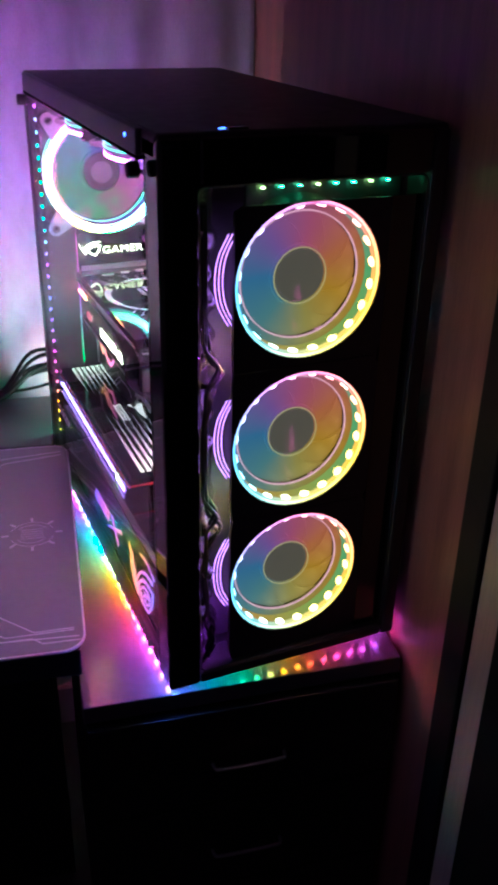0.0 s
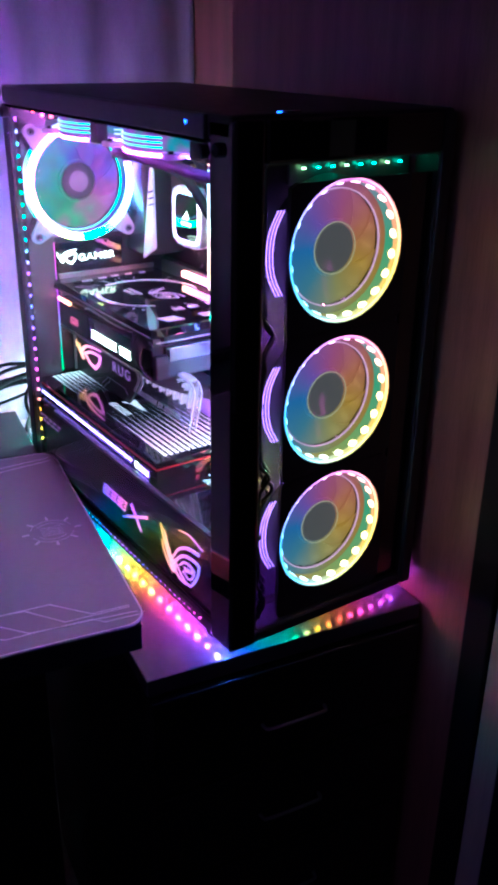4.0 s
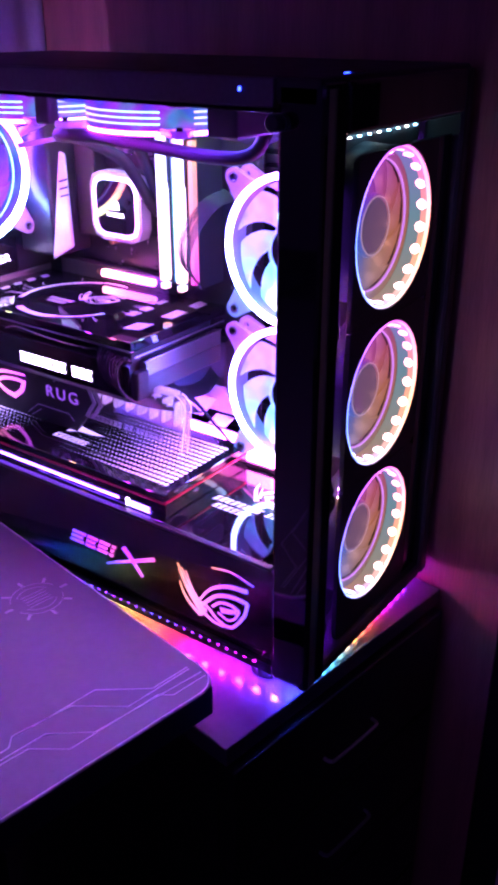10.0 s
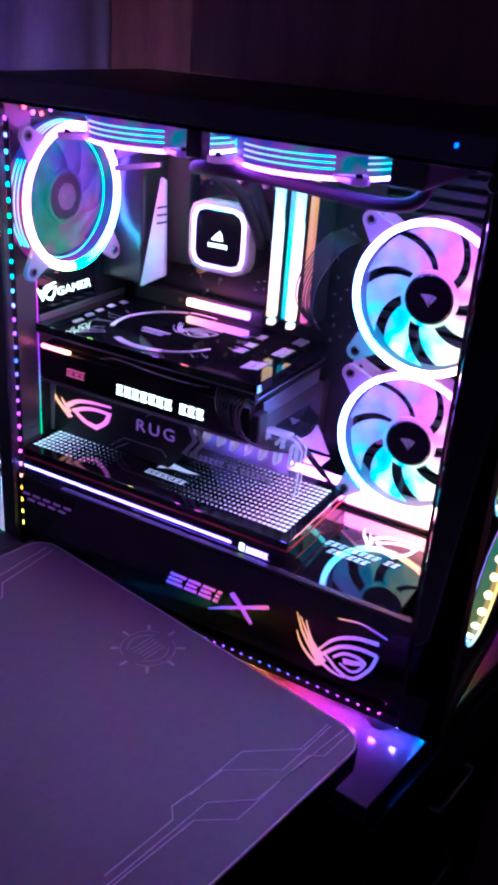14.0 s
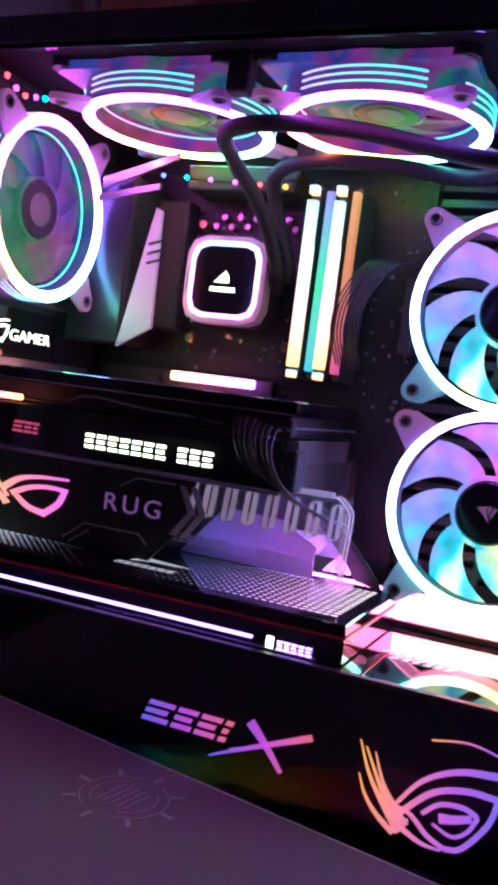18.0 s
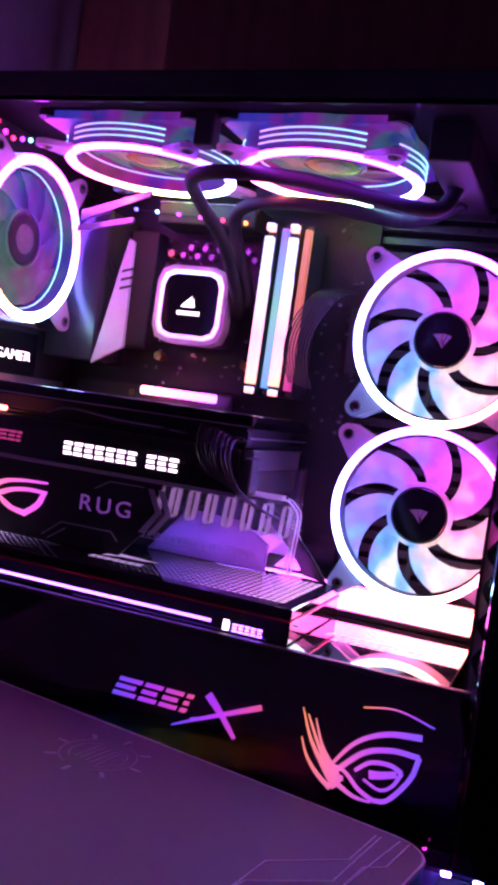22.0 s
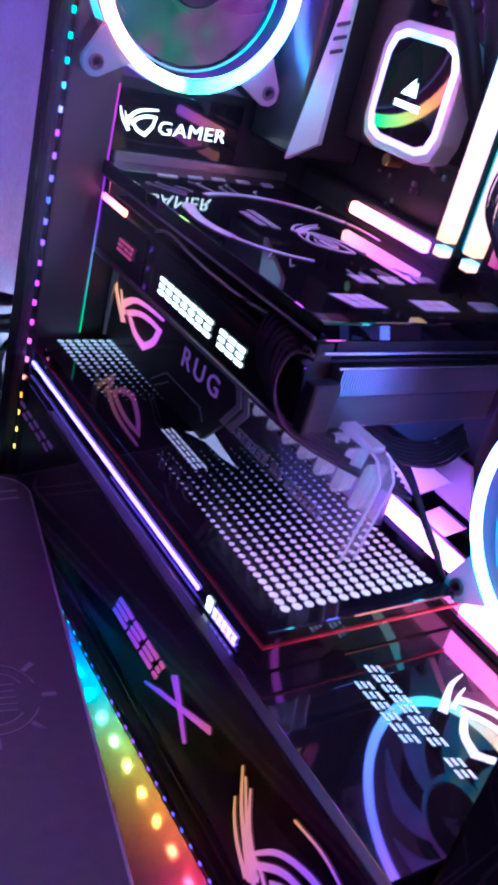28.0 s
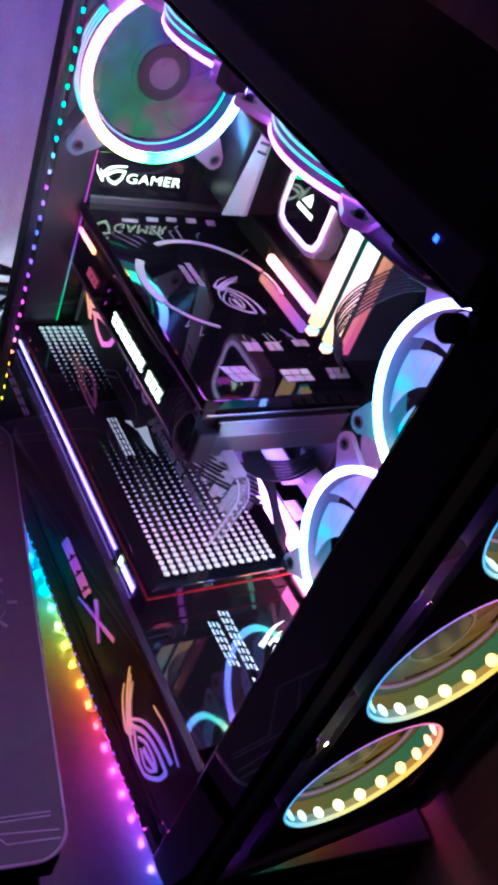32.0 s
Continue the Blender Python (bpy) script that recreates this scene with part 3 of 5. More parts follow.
for line in (
    [(0.197, 0.049), (0.14, 0.049), (0.133, 0.057), (0.087, 0.054), (0.058, 0.025), (0.0, 0.026)],
    [(0.118, 0.055), (0.065, 0.056), (0.034, 0.028), (0.0, 0.0285)],
    [(0.30, 0.044), (0.189, 0.043), (0.115, 0.043), (0.09, 0.021), (-0.004, 0.017)],
    [(0.30, 0.040), (0.186, 0.0405), (0.131, 0.039), (0.111, 0.0195), (0.035, 0.020), (0.027, 0.012), (-0.004, 0.012)],
    [(0.096, 0.318), (0.076, 0.321), (0.064, 0.338), (0.0, 0.35)],
    [(0.15, 0.331), (0.094, 0.331), (0.075, 0.347), (0.0, 0.358)],
):
    part("printed_line", moved(ribbon([(-a, c) for a, c in line], 0.0009, n=1, thick=0.0002), Matrix.Translation((0, 0, M_UP))), mat_line, mat)
emblem = bmesh.new()
for r, a0, a1 in ((0.022, 20, 160), (0.022, 200, 340), (0.0165, 30, 150), (0.0165, 210, 330)):
    ribbon([(-0.034 + r * math.cos(radians(a)), 0.184 + r * math.sin(radians(a))) for a in range(a0, a1 + 1, 14)], 0.0006, n=1, thick=0.0002, bm=emblem)
for k in range(5):
    ribbon([(-0.045, 0.176 + k * 0.004), (-0.023, 0.176 + k * 0.004)], 0.0006, n=1, thick=0.0002, bm=emblem)
for a in range(0, 360, 45):
    c, s = math.cos(radians(a)), math.sin(radians(a))
    ribbon([(-0.034 + 0.023 * c, 0.184 + 0.023 * s), (-0.034 + 0.03 * c, 0.184 + 0.03 * s)], 0.0025, n=1, thick=0.0002, bm=emblem)
part("printed_emblem", moved(emblem, Matrix.Translation((0, 0, M_UP))), surface("faint_print", (0.46, 0.44, 0.49), 0.7, vary=0.1, grain=900, bump=0.05), mat, "faint round circuit emblem")

# ---- the computer case ----
W, D, H, B = 0.218, 0.445, 0.468, 0.018
case = thing("computer_case", "black mid-tower computer case with glass side and front", "computer case")
part("top_panel", box(0.0, W, 0.0, D, 0.4505, H, 0.003), black_paint, case)
# near-black sheet added under the roof in place of shade
shade_black = surface("shade_black_sheet", (0.006, 0.006, 0.007), 0.8, vary=0.2, grain=300, bump=0.05, spec=0.05)
part("roof_lining", box(0.011, 0.2135, 0.032, 0.43, 0.4492, 0.4503), shade_black, case)
part("top_vent", box(0.035, 0.185, 0.09, 0.38, H - 0.001, H + 0.0025, 0.001), black_matte, case, "fine black dust filter")
# black strip for shade under the rail; rail kept grey as if lit
part("rail_underside", box(-0.003, 0.0105, 0.031, 0.43, 0.4475, 0.4497, 0.0004), shade_black, case)
part("top_rail", box(-0.0035, 0.0105, 0.031, 0.43, 0.4499, 0.4675, 0.0015), grey_metal, case, "dark grey steel rail above the glass")
part("bottom_panel", box(0.002, W, 0.03, D, B, 0.028, 0.001), black_paint, case)
part("right_panel", box(W - 0.004, W, 0.03, D, 0.0285, 0.45), inner_steel, case)
rear = bmesh.new()
for x0, x1, z0, z1 in ((0.004, 0.213, 0.029, 0.303), (0.004, 0.213, 0.432, 0.4495), (0.004, 0.0075, 0.304, 0.431), (0.136, 0.213, 0.304, 0.431)):
    box(x0, x1, 0.4365, 0.4405, z0, z1, bm=rear)
part("rear_panel", rear, inner_steel, case)
grille = bmesh.new()
for r in (0.018, 0.032, 0.046, 0.06):
    join(grille, lathe([(r - 0.0008, 0), (r + 0.0008, 0), (r + 0.0008, 0.0016), (r - 0.0008, 0.0016)], 40), axes((0.071, 0.4425, 0.367), (1, 0, 0), (0, 0, 1)))
for a in (45, 135):
    c, s = 0.07 * math.cos(radians(a)), 0.07 * math.sin(radians(a))
    hose([(0.071 - c, 0.443, 0.367 - s), (0.071 + c, 0.443, 0.367 + s)], 0.001, 6, 2, grille)
part("fan_grille", grille, grey_metal, case)
part("rear_pillar", box(-0.001, 0.0035, 0.4295, D, 0.029, 0.4495, 0.001), black_paint, case)
part("rear_pillar", box(0.0036, 0.042, 0.4315, 0.436, 0.029, 0.4495, 0.001), grey_metal, case, "grey inner rear strip")
part("front_pillar", box(0.0, 0.0275, -0.004, 0.0305, B, H - 0.003, 0.003), black_gloss, case, "glossy black front pillar")
part("front_pillar", box(0.2045, W, -0.004, 0.0295, B, H - 0.003, 0.003), black_paint, case)
part("front_header", box(0.028, 0.204, -0.004, 0.03, 0.4345, H - 0.003, 0.0025), black_gloss, case)
part("front_sill", box(0.028, 0.204, -0.003, 0.03, B, 0.0285, 0.002), black_matte, case)
part("front_glass", slab(round_rect(0.0282, 0.2038, 0.029, 0.434, 0.006), -0.0005, 0.0015), front_glass_mat, case, "smoked glass front pane")
case.children[-1].matrix_local = axes((0, 0.0, 0), (1, 0, 0), (0, 0, 1))
glass_rim = surface("dark_glass_rim", (0.05, 0.05, 0.055), 0.5, vary=0.2, grain=200, bump=0.02)
edge = round_rect(0.0285, 0.2035, 0.0292, 0.4338, 0.006)
part("glass_edge", hose([(x, -0.0012, z) for x, z in edge + edge[:1]], 0.0006, 5, 1), glass_rim, case, "thin glass edge")
part("side_glass", box(-0.0030, -0.0005, 0.0315, 0.4285, 0.03, 0.447, 0.0004), case_glass, case, "clear tempered glass side pane")
for ob in case.children:
    if "glass" in ob.name and ob.name != "glass_edge":
        ob.visible_shadow = False
for y, z in ((0.0265, 0.4425), (0.420, 0.4425)):
    k = part("thumb_knob", disc(0.0054, 0, 0.0085, 20, 0.001), black_matte, case, "black round glass knob", smooth=True)
    k.matrix_local = on_side(-0.0031, y, z)
for x in (0.025, 0.19):
    for y in (0.05, 0.40):
        f = part("foot", disc(0.014, 0.0, B - 0.0005, 20, 0.002), rubber, case, "round rubber foot", smooth=True)
        f.matrix_local = Matrix.Translation((x, y, 0))
part("power_button", box(0.052, 0.066, 0.006, 0.014, H - 0.002, H + 0.0012, 0.001), black_gloss, case)
# glint on the rail put in as a small emitting block
part("rail_light", box(-0.0041, -0.0034, 0.0545, 0.0565, 0.459, 0.4615, 0.0002), blue_led, case, "tiny glowing block for a glint on the rail")
part("power_light", box(0.047, 0.0515, 0.0105, 0.0125, H - 0.001, H + 0.0006, 0.0003), blue_led, case, "small blue power light")
part("activity_light", box(0.0545, 0.0565, 0.0025, 0.0045, H - 0.0035, H - 0.0012, 0.0003), glow("red_diode", [(1, 0.1, 0.15)], 3.0), case, "tiny red activity light")
# the front chamber: back plate with round openings is hidden by the fans; glossy inner cheek throws their images about
cheek = bmesh.new()
prev = None
for i in range(121):
    z = 0.03 + 0.40 * i / 120
    row = [cheek.verts.new((x + 0.0035 * math.sin(z * 210 + 130 * y) * math.sin(z * 57 + 1), y + 0.003 * math.sin(z * 290 + 240 * x), z)) for x, y in ((0.0288, 0.005), (0.032, 0.0085), (0.0355, 0.012), (0.039, 0.0155), (0.0425, 0.019), (0.046, 0.0245), (0.05, 0.0295), (0.031, 0.0355))]
    if prev:
        for j in range(7):
            cheek.faces.new((prev[j], row[j], row[j + 1], prev[j + 1]))
    prev = row
part("inner_cheek", cheek, surface("crinkled_cheek", (0.3, 0.28, 0.3), 0.14, 0.85, 1.0, 150, 0.9, stretch=(1, 1, 0.45)), case, "polished wavy inner cheek", smooth=True)
# hidden diodes added behind the fan plate to light the cheek
for i, z in enumerate((0.045, 0.158, 0.1695, 0.181, 0.286, 0.2975, 0.309)):
    part("cheek_diode", box(0.0605, 0.0613, 0.0082, 0.0096, z, z + 0.006, 0.0003), glow("cheek_diode_%d" % i, [((0.3, 0.03, 1), (0.8, 0.4, 0.12), (0.2, 0.05, 1), (0.25, 0.5, 0.2))[i % 4]], 240.0), case)
for k in range(3):
    run = []
    for i in range(61):
        z = 0.034 + 0.385 * i / 60
        knot = math.exp(-((z - 0.168) / 0.02) ** 2) + math.exp(-((z - 0.296) / 0.022) ** 2) + 0.7 * math.exp(-((z - 0.06) / 0.03) ** 2)
        run.append((0.0335 + 0.0016 * k + knot * (0.009 + 0.0055 * math.sin(z * (150 + 37 * k) + 2.1 * k)), 0.0075 + 0.001 * k + 0.002 * knot * math.cos(z * (190 - 23 * k) + k), z))
    part("fan_lead", hose(run, 0.0016, 7, 2), rubber, case, "black fan lead wavering up the channel", smooth=True)
# reflector added so that the header diodes' glow shows
part("header_strip", box(0.075, 0.203, 0.0325, 0.035, 0.412, 0.4335, 0.0008), grey_metal, case, "grey strip added to catch the diodes' glow")
part("front_back_plate", box(0.0285, 0.203, 0.0385, 0.0405, 0.03, 0.449), black_matte, case)
for i in range(8):
    x = 0.086 + i * 0.0145
    part("header_diode", box(x, x + 0.003, 0.0285, 0.0305, 0.4242, 0.4252, 0.0003), glow("header_diode_%d" % i, [(0.12, 0.5, 0.4) if i % 3 else (0.3, 0.45, 0.25)], 9.0), case)


# ---- fans ----
def blade_mesh(r0, r1, sweep, wide, z0, z1, n=7):
    """One swept, twisted blade with thickness."""
    b = bmesh.new()
    top, low = [], []
    for i in range(n + 1):
        t = i / n
        r = r0 + (r1 - r0) * t
        mid = sweep * t ** 1.2
        half = wide / 2 * (0.9 + 0.2 * t)
        rt, rl = [], []
        for k in range(5):
            s = k / 4 - 0.5
            a = radians(mid + 2 * half * s)
            z = z0 + (z1 - z0) * (k / 4)
            rt.append(b.verts.new((r * math.cos(a), r * math.sin(a), z)))
            rl.append(b.verts.new((r * math.cos(a), r * math.sin(a), z - 0.0012)))
        top.append(rt)
        low.append(rl)
    for g in (top, low):
        for p, q in zip(g, g[1:]):
            for k in range(4):
                b.faces.new((p[k], p[k + 1], q[k + 1], q[k]))
    for e in (0, 4):
        for i in range(n):
            b.faces.new((top[i][e], top[i + 1][e], low[i + 1][e], low[i][e]))
    for e in (0, n):
        for k in range(4):
            b.faces.new((top[e][k], top[e][k + 1], low[e][k + 1], low[e][k]))
    return b


def ear_mesh(R, off, thick):
    """A rounded corner tab with its screw hole, pointing along the diagonal."""
    d = off * math.sqrt(2)
    r, rh = 0.0078, 0.0026
    hole = [(d + rh * math.cos(2 * math.pi * i / 12), rh * math.sin(2 * math.pi * i / 12)) for i in range(12)]
    b = bmesh.new()
    outer = []
    for i in range(12):
        a = 2 * math.pi * i / 12
        x, y = d + r * math.cos(a), r * math.sin(a)
        if math.cos(a) < -0.4:
            x, y = R - 0.003, (1 if y > 0 else -1) * 0.013 if abs(y) > 1e-6 else 0.0
        outer.append((x, y))
    vo = [[b.verts.new((x, y, z)) for x, y in outer] for z in (-thick, 0)]
    vi = [[b.verts.new((x, y, z)) for x, y in hole] for z in (-thick, 0)]
    for i in range(12):
        j = (i + 1) % 12
        b.faces.new((vo[1][i], vo[1][j], vi[1][j], vi[1][i]))
        b.faces.new((vo[0][j], vo[0][i], vi[0][i], vi[0][j]))
        b.faces.new((vo[0][i], vo[0][j], vo[1][j], vo[1][i]))
        b.faces.new((vi[0][j], vi[0][i], vi[1][i], vi[1][j]))
    return b


def make_fan(label, R, ring, blades, blade_mat, frame_mat, ears, count, wide, sweep, hub_mat, off=0.0545, depth=0.025, lip=0.0055, stripes=False, group="", inset=0.0015, low=-0.0135, high=-0.008):
    """A round case fan; its axis is z and its face looks along +z."""
    fan = thing("case_fan", label, "fan", group)
    part("frame", lathe([(R - lip, -0.003), (R - 0.0005, -0.003), (R - 0.0005, -depth), (R - lip + 0.002, -depth)], 56), frame_mat, fan, smooth=True)
    part("light_ring", lathe([(R - lip, -0.0028), (R - lip + 0.001, -0.0004), (R - 0.001, 0.0), (R, -0.0012), (R, -0.0028)], 64), ring, fan, "glowing ring", smooth=True)
    if ears:
        em = ear_mesh(R, off, 0.004)
        for a in (45, 135, 225, 315):
            e = part("corner_ear", moved(em.copy(), pose(0, 0, -0.001, 0, 0, a)), ears, fan)
            em2 = ear_mesh(R, off, 0.004)
            part("corner_ear", moved(em2, pose(0, 0, -depth + 0.004, 0, 0, a)), black_matte if stripes else ears, fan)
            part("grommet", moved(lathe([(0.0024, -0.0052), (0.0044, -0.0052), (0.0044, -0.0004), (0.0036, 0.0002), (0.0024, -0.0004)], 14), pose(0, 0, 0, 0, 0, a) @ Matrix.Translation((off * math.sqrt(2), 0, 0))), chip, e, "grey rubber grommet", smooth=True)
            part("screw", moved(disc(0.0023, -0.0075, -0.0022, 10, 0.0003), pose(0, 0, 0, 0, 0, a) @ Matrix.Translation((off * math.sqrt(2), 0, 0))), black_matte, e, smooth=True)
        em.free()
    hub = part("hub", disc(0.0205, -depth + 0.004, high + 0.003, 32, 0.0015), hub_mat, fan, smooth=True)
    part("hub_rim", lathe([(0.0206, high - 0.001), (0.0236, high - 0.001), (0.0232, high + 0.0022), (0.0206, high + 0.0028)], 36), blade_mat, hub, smooth=True)
    for i in range(count):
        b = blade_mesh(0.0215, R - lip - inset, sweep, wide, low, high)
        part("blade", moved(b, pose(0, 0, 0, 0, 0, 360 * i / count + 12)), blade_mat, fan, smooth=True)
    for a in (20, 140, 260):
        part("strut", moved(box(0.018, R - 0.002, -0.0022, 0.0022, -depth, -depth + 0.0035, 0.0006), pose(0, 0, 0, 0, 0, a)), black_matte, fan)
    if stripes:
        for a in (0, 90, 180, 270):
            for z in (-0.0075, -0.0115, -0.0155):
                b = bmesh.new()
                rows = []
                for i in range(13):
                    t = radians(a - 34 + 68 * i / 12)
                    rows.append([b.verts.new((r * math.cos(t), r * math.sin(t), zz)) for r, zz in ((R - 0.0004, z), (R + 0.0006, z), (R + 0.0006, z - 0.0009), (R - 0.0004, z - 0.0009))])
                for p, q in zip(rows, rows[1:]):
                    for k in range(4):
                        b.faces.new((p[k], p[(k + 1) % 4], q[(k + 1) % 4], q[k]))
                part("side_light_line", b, groove, fan)
    return fan


# three front fans behind the smoked glass
FACE_FRONT = axes((0, 0, 0), (1, 0, 0), (0, 0, 1))


# hub glows faintly, in place of light passing through it
dim_hub = frosted("smoky_glow_hub", (0.05, 0.048, 0.052), [(0.5, 0.36, 0.5)], 0.042, "flat")
violet_line = glow("violet_side_line", [(0.35, 0.12, 1)], 1.8)


def front_fan():
    R = 0.0578
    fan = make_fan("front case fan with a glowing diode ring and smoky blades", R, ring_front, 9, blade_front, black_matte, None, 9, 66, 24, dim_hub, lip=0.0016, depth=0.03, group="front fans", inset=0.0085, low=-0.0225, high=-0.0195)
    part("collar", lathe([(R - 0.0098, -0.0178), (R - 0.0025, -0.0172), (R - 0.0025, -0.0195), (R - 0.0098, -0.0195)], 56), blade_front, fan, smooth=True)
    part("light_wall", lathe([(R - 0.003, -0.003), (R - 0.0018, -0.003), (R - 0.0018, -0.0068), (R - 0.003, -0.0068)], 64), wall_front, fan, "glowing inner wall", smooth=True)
    part("deep_wall", lathe([(R - 0.0034, -0.0069), (R - 0.0018, -0.0069), (R - 0.0018, -0.0165), (R - 0.0034, -0.0165)], 64), inner_front, fan, "inner wall with a dim glow put in", smooth=True)
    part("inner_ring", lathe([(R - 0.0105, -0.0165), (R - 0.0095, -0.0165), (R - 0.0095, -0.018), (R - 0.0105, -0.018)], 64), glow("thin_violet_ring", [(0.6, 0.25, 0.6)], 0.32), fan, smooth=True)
    base = moved(disc(0.0039, -0.0005, 0.0005, 14, 0.0003), Matrix.Translation((0, 0, -0.0062)) @ pose(0, 0, 0, 90, 0, 0))
    for i in range(20):
        a = 360 * i / 20 + 9
        part("diode", moved(base.copy(), pose(0, 0, 0, 0, 0, a) @ Matrix.Translation((0, R - 0.0037, 0))), led_front, fan)
    base.free()
    part("hub_line", lathe([(0.0208, -0.0162), (0.0216, -0.0162), (0.0216, -0.0168), (0.0208, -0.0168)], 40), glow("thin_warm_ring", [(0.7, 0.5, 0.4)], 0.16), fan, smooth=True)
    for x in (-0.0655, -0.0625, -0.0595):
        line = hose([(x + 0.0105, -0.034, -0.021), (x + 0.0025, -0.018, -0.021), (x, 0.0, -0.021), (x + 0.0025, 0.018, -0.021), (x + 0.0105, 0.034, -0.021)], 0.0004, 6, 5)
        part("side_light_line", line, violet_line, fan, "violet side light line", smooth=True)
    return fan


def holed_tile(x0, x1, z0, z1, cx, cz, r, y0, y1, n=64):
    """A rectangular tile with a round hole."""
    b = bmesh.new()
    ring, edge_ = [], []
    for i in range(n):
        a = 2 * math.pi * (i + 0.5) / n
        c, s_ = math.cos(a), math.sin(a)
        k = min(((x1 - cx) if c > 0 else (cx - x0)) / max(abs(c), 1e-6), ((z1 - cz) if s_ > 0 else (cz - z0)) / max(abs(s_), 1e-6))
        ring.append((cx + r * c, cz + r * s_))
        edge_.append((cx + k * c, cz + k * s_))
    v = [[b.verts.new((x, y, z)) for x, z in line] for line in (ring, edge_) for y in (y0, y1)]
    for i in range(n):
        j = (i + 1) % n
        b.faces.new((v[0][i], v[0][j], v[2][j], v[2][i]))
        b.faces.new((v[1][j], v[1][i], v[3][i], v[3][j]))
        b.faces.new((v[0][j], v[0][i], v[1][i], v[1][j]))
        b.faces.new((v[2][i], v[2][j], v[3][j], v[3][i]))
    return b


for cz, z0, z1 in ((0.3615, 0.2975, 0.4185), (0.2330, 0.1697, 0.2968), (0.1060, 0.030, 0.169)):
    part("fan_plate", holed_tile(0.0562, 0.1785, z0, z1, 0.1150, cz, 0.0581, 0.0034, 0.0075), black_matte, case, "black plate round the fan opening")
part("fan_plate", box(0.179, 0.2035, 0.0045, 0.0075, 0.030, 0.4185, 0.0005), black_gloss, case)
ff = front_fan()
for i, z in enumerate((0.3615, 0.2330, 0.1060)):
    m = Matrix.Translation((0.1150, 0.0032, z)) @ FACE_FRONT
    if i == 0:
        ff.matrix_world = m
    else:
        copy_thing(ff, m)

# two fans on the inner wall, faces towards the glass
FACE_SIDE = on_side(0, 0, 0)
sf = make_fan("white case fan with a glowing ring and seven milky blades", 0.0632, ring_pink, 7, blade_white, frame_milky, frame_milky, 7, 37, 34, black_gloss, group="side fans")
mark = bmesh.new()
slab([(-0.007, 0.0035), (0.0, 0.0045), (-0.0005, -0.0005), (0.0012, -0.0062), (-0.003, -0.0005)], 0, 0.0004, mark)
slab([(0.0005, 0.0046), (0.0035, 0.004), (0.0008, -0.001), (0.0018, -0.0045), (0.0, -0.0005)], 0, 0.0004, mark)
slab([(0.004, 0.0038), (0.0065, 0.003), (0.0022, -0.0035), (0.0015, -0.001)], 0, 0.0004, mark)
part("hub_mark", moved(mark, Matrix.Translation((0, 0, -0.0049))), print_grey, sf, "pale swept emblem")
sf.matrix_world = Matrix.Translation((0.120, 0.0965, 0.203)) @ FACE_SIDE @ pose(0, 0, 0, 0, 0, 4)
copy_thing(sf, Matrix.Translation((0.120, 0.0985, 0.3285)) @ FACE_SIDE)

# rear fan and the two under the radiator
satin_hub = surface("satin_grey_hub", (0.035, 0.033, 0.038), 0.3, vary=0.3, grain=160, bump=0.05)
rf = make_fan("rear case fan with a rainbow light ring and grey blades", 0.0635, ring_rainbow, 9, blade_smoke, frame_glow_tint, frame_milky, 9, 58, 22, satin_hub, off=0.0555, lip=0.0076, inset=0.0045, low=-0.0185, high=-0.0135, stripes=True, group="radiator and rear fans")
part("hub_label", disc(0.0115, -0.0106, -0.0101, 28, 0.0001), surface("mottled_grey_label", (0.17, 0.165, 0.18), 0.35, vary=0.5, grain=260, bump=0.05), rf, "round grey label on the hub", smooth=True)
part("inner_ring", lathe([(0.0530, -0.0120), (0.0540, -0.0120), (0.0540, -0.0130), (0.0530, -0.0130)], 56), groove, rf, smooth=True)

rf.matrix_world = Matrix.Translation((0.0715, 0.4095, 0.367)) @ axes((0, 0, 0), (1, 0, 0), (0, 0, 1))
FACE_DOWN = axes((0, 0, 0), (0, -1, 0), (-1, 0, 0))
for y in (0.322, 0.182):
    f = copy_thing(rf, Matrix.Translation((0.0795, y, 0.4235)) @ FACE_DOWN)
    tagged(f, "radiator fan hanging under the case roof with a glowing ring")
    flange = holed_tile(-0.0605, 0.0605, -0.0605, 0.0605, 0, 0, 0.0595, -0.0055, 0)
    part("mount_flange", moved(flange, Matrix.Translation((0, 0, -0.0195)) @ pose(0, 0, 0, 90)), frame_glow_tint, f, "square flange with a coloured glow put in")
for x in (0.02, 0.139):
    tagged(part("fan_clip", box(x - 0.006, x + 0.006, 0.245, 0.259, 0.426, 0.449, 0.0015), black_matte), "black clip between the radiator fans", "clip", "fan clips")
rad = thing("radiator", "slim black radiator under the case roof", "radiator")
part("end_tank", box(0.03, 0.158, 0.082, 0.108, 0.425, 0.45, 0.002), black_matte, rad)

# ---- inside the case ----
# power supply shroud: glossy black, with glowing emblems on its side
shroud = thing("power_supply_shroud", "glossy black power supply shroud with glowing emblems", "shroud")
part("top_plate", box(0.008, 0.2135, 0.046, 0.4355, 0.1165, 0.119, 0.0005), black_gloss, shroud)
part("side_plate", box(0.0055, 0.0085, 0.032, 0.4305, 0.0285, 0.1162, 0.0005), black_gloss, shroud)
part("edge_strip", box(0.0022, 0.0078, 0.033, 0.375, 0.1166, 0.1196, 0.0006), black_paint, shroud, "grey folded edge strip")
st = moved(lettering_bars([0.0165, 0.0125, 0.0125, 0.0045], 0.0125, 0.0024, 0.4, 0.1), on_side(0.0053, 0.257, 0.0645))
part("word_bars", st, blue_sign, shroud, "glowing violet and red lettering bars")
cross = bmesh.new()
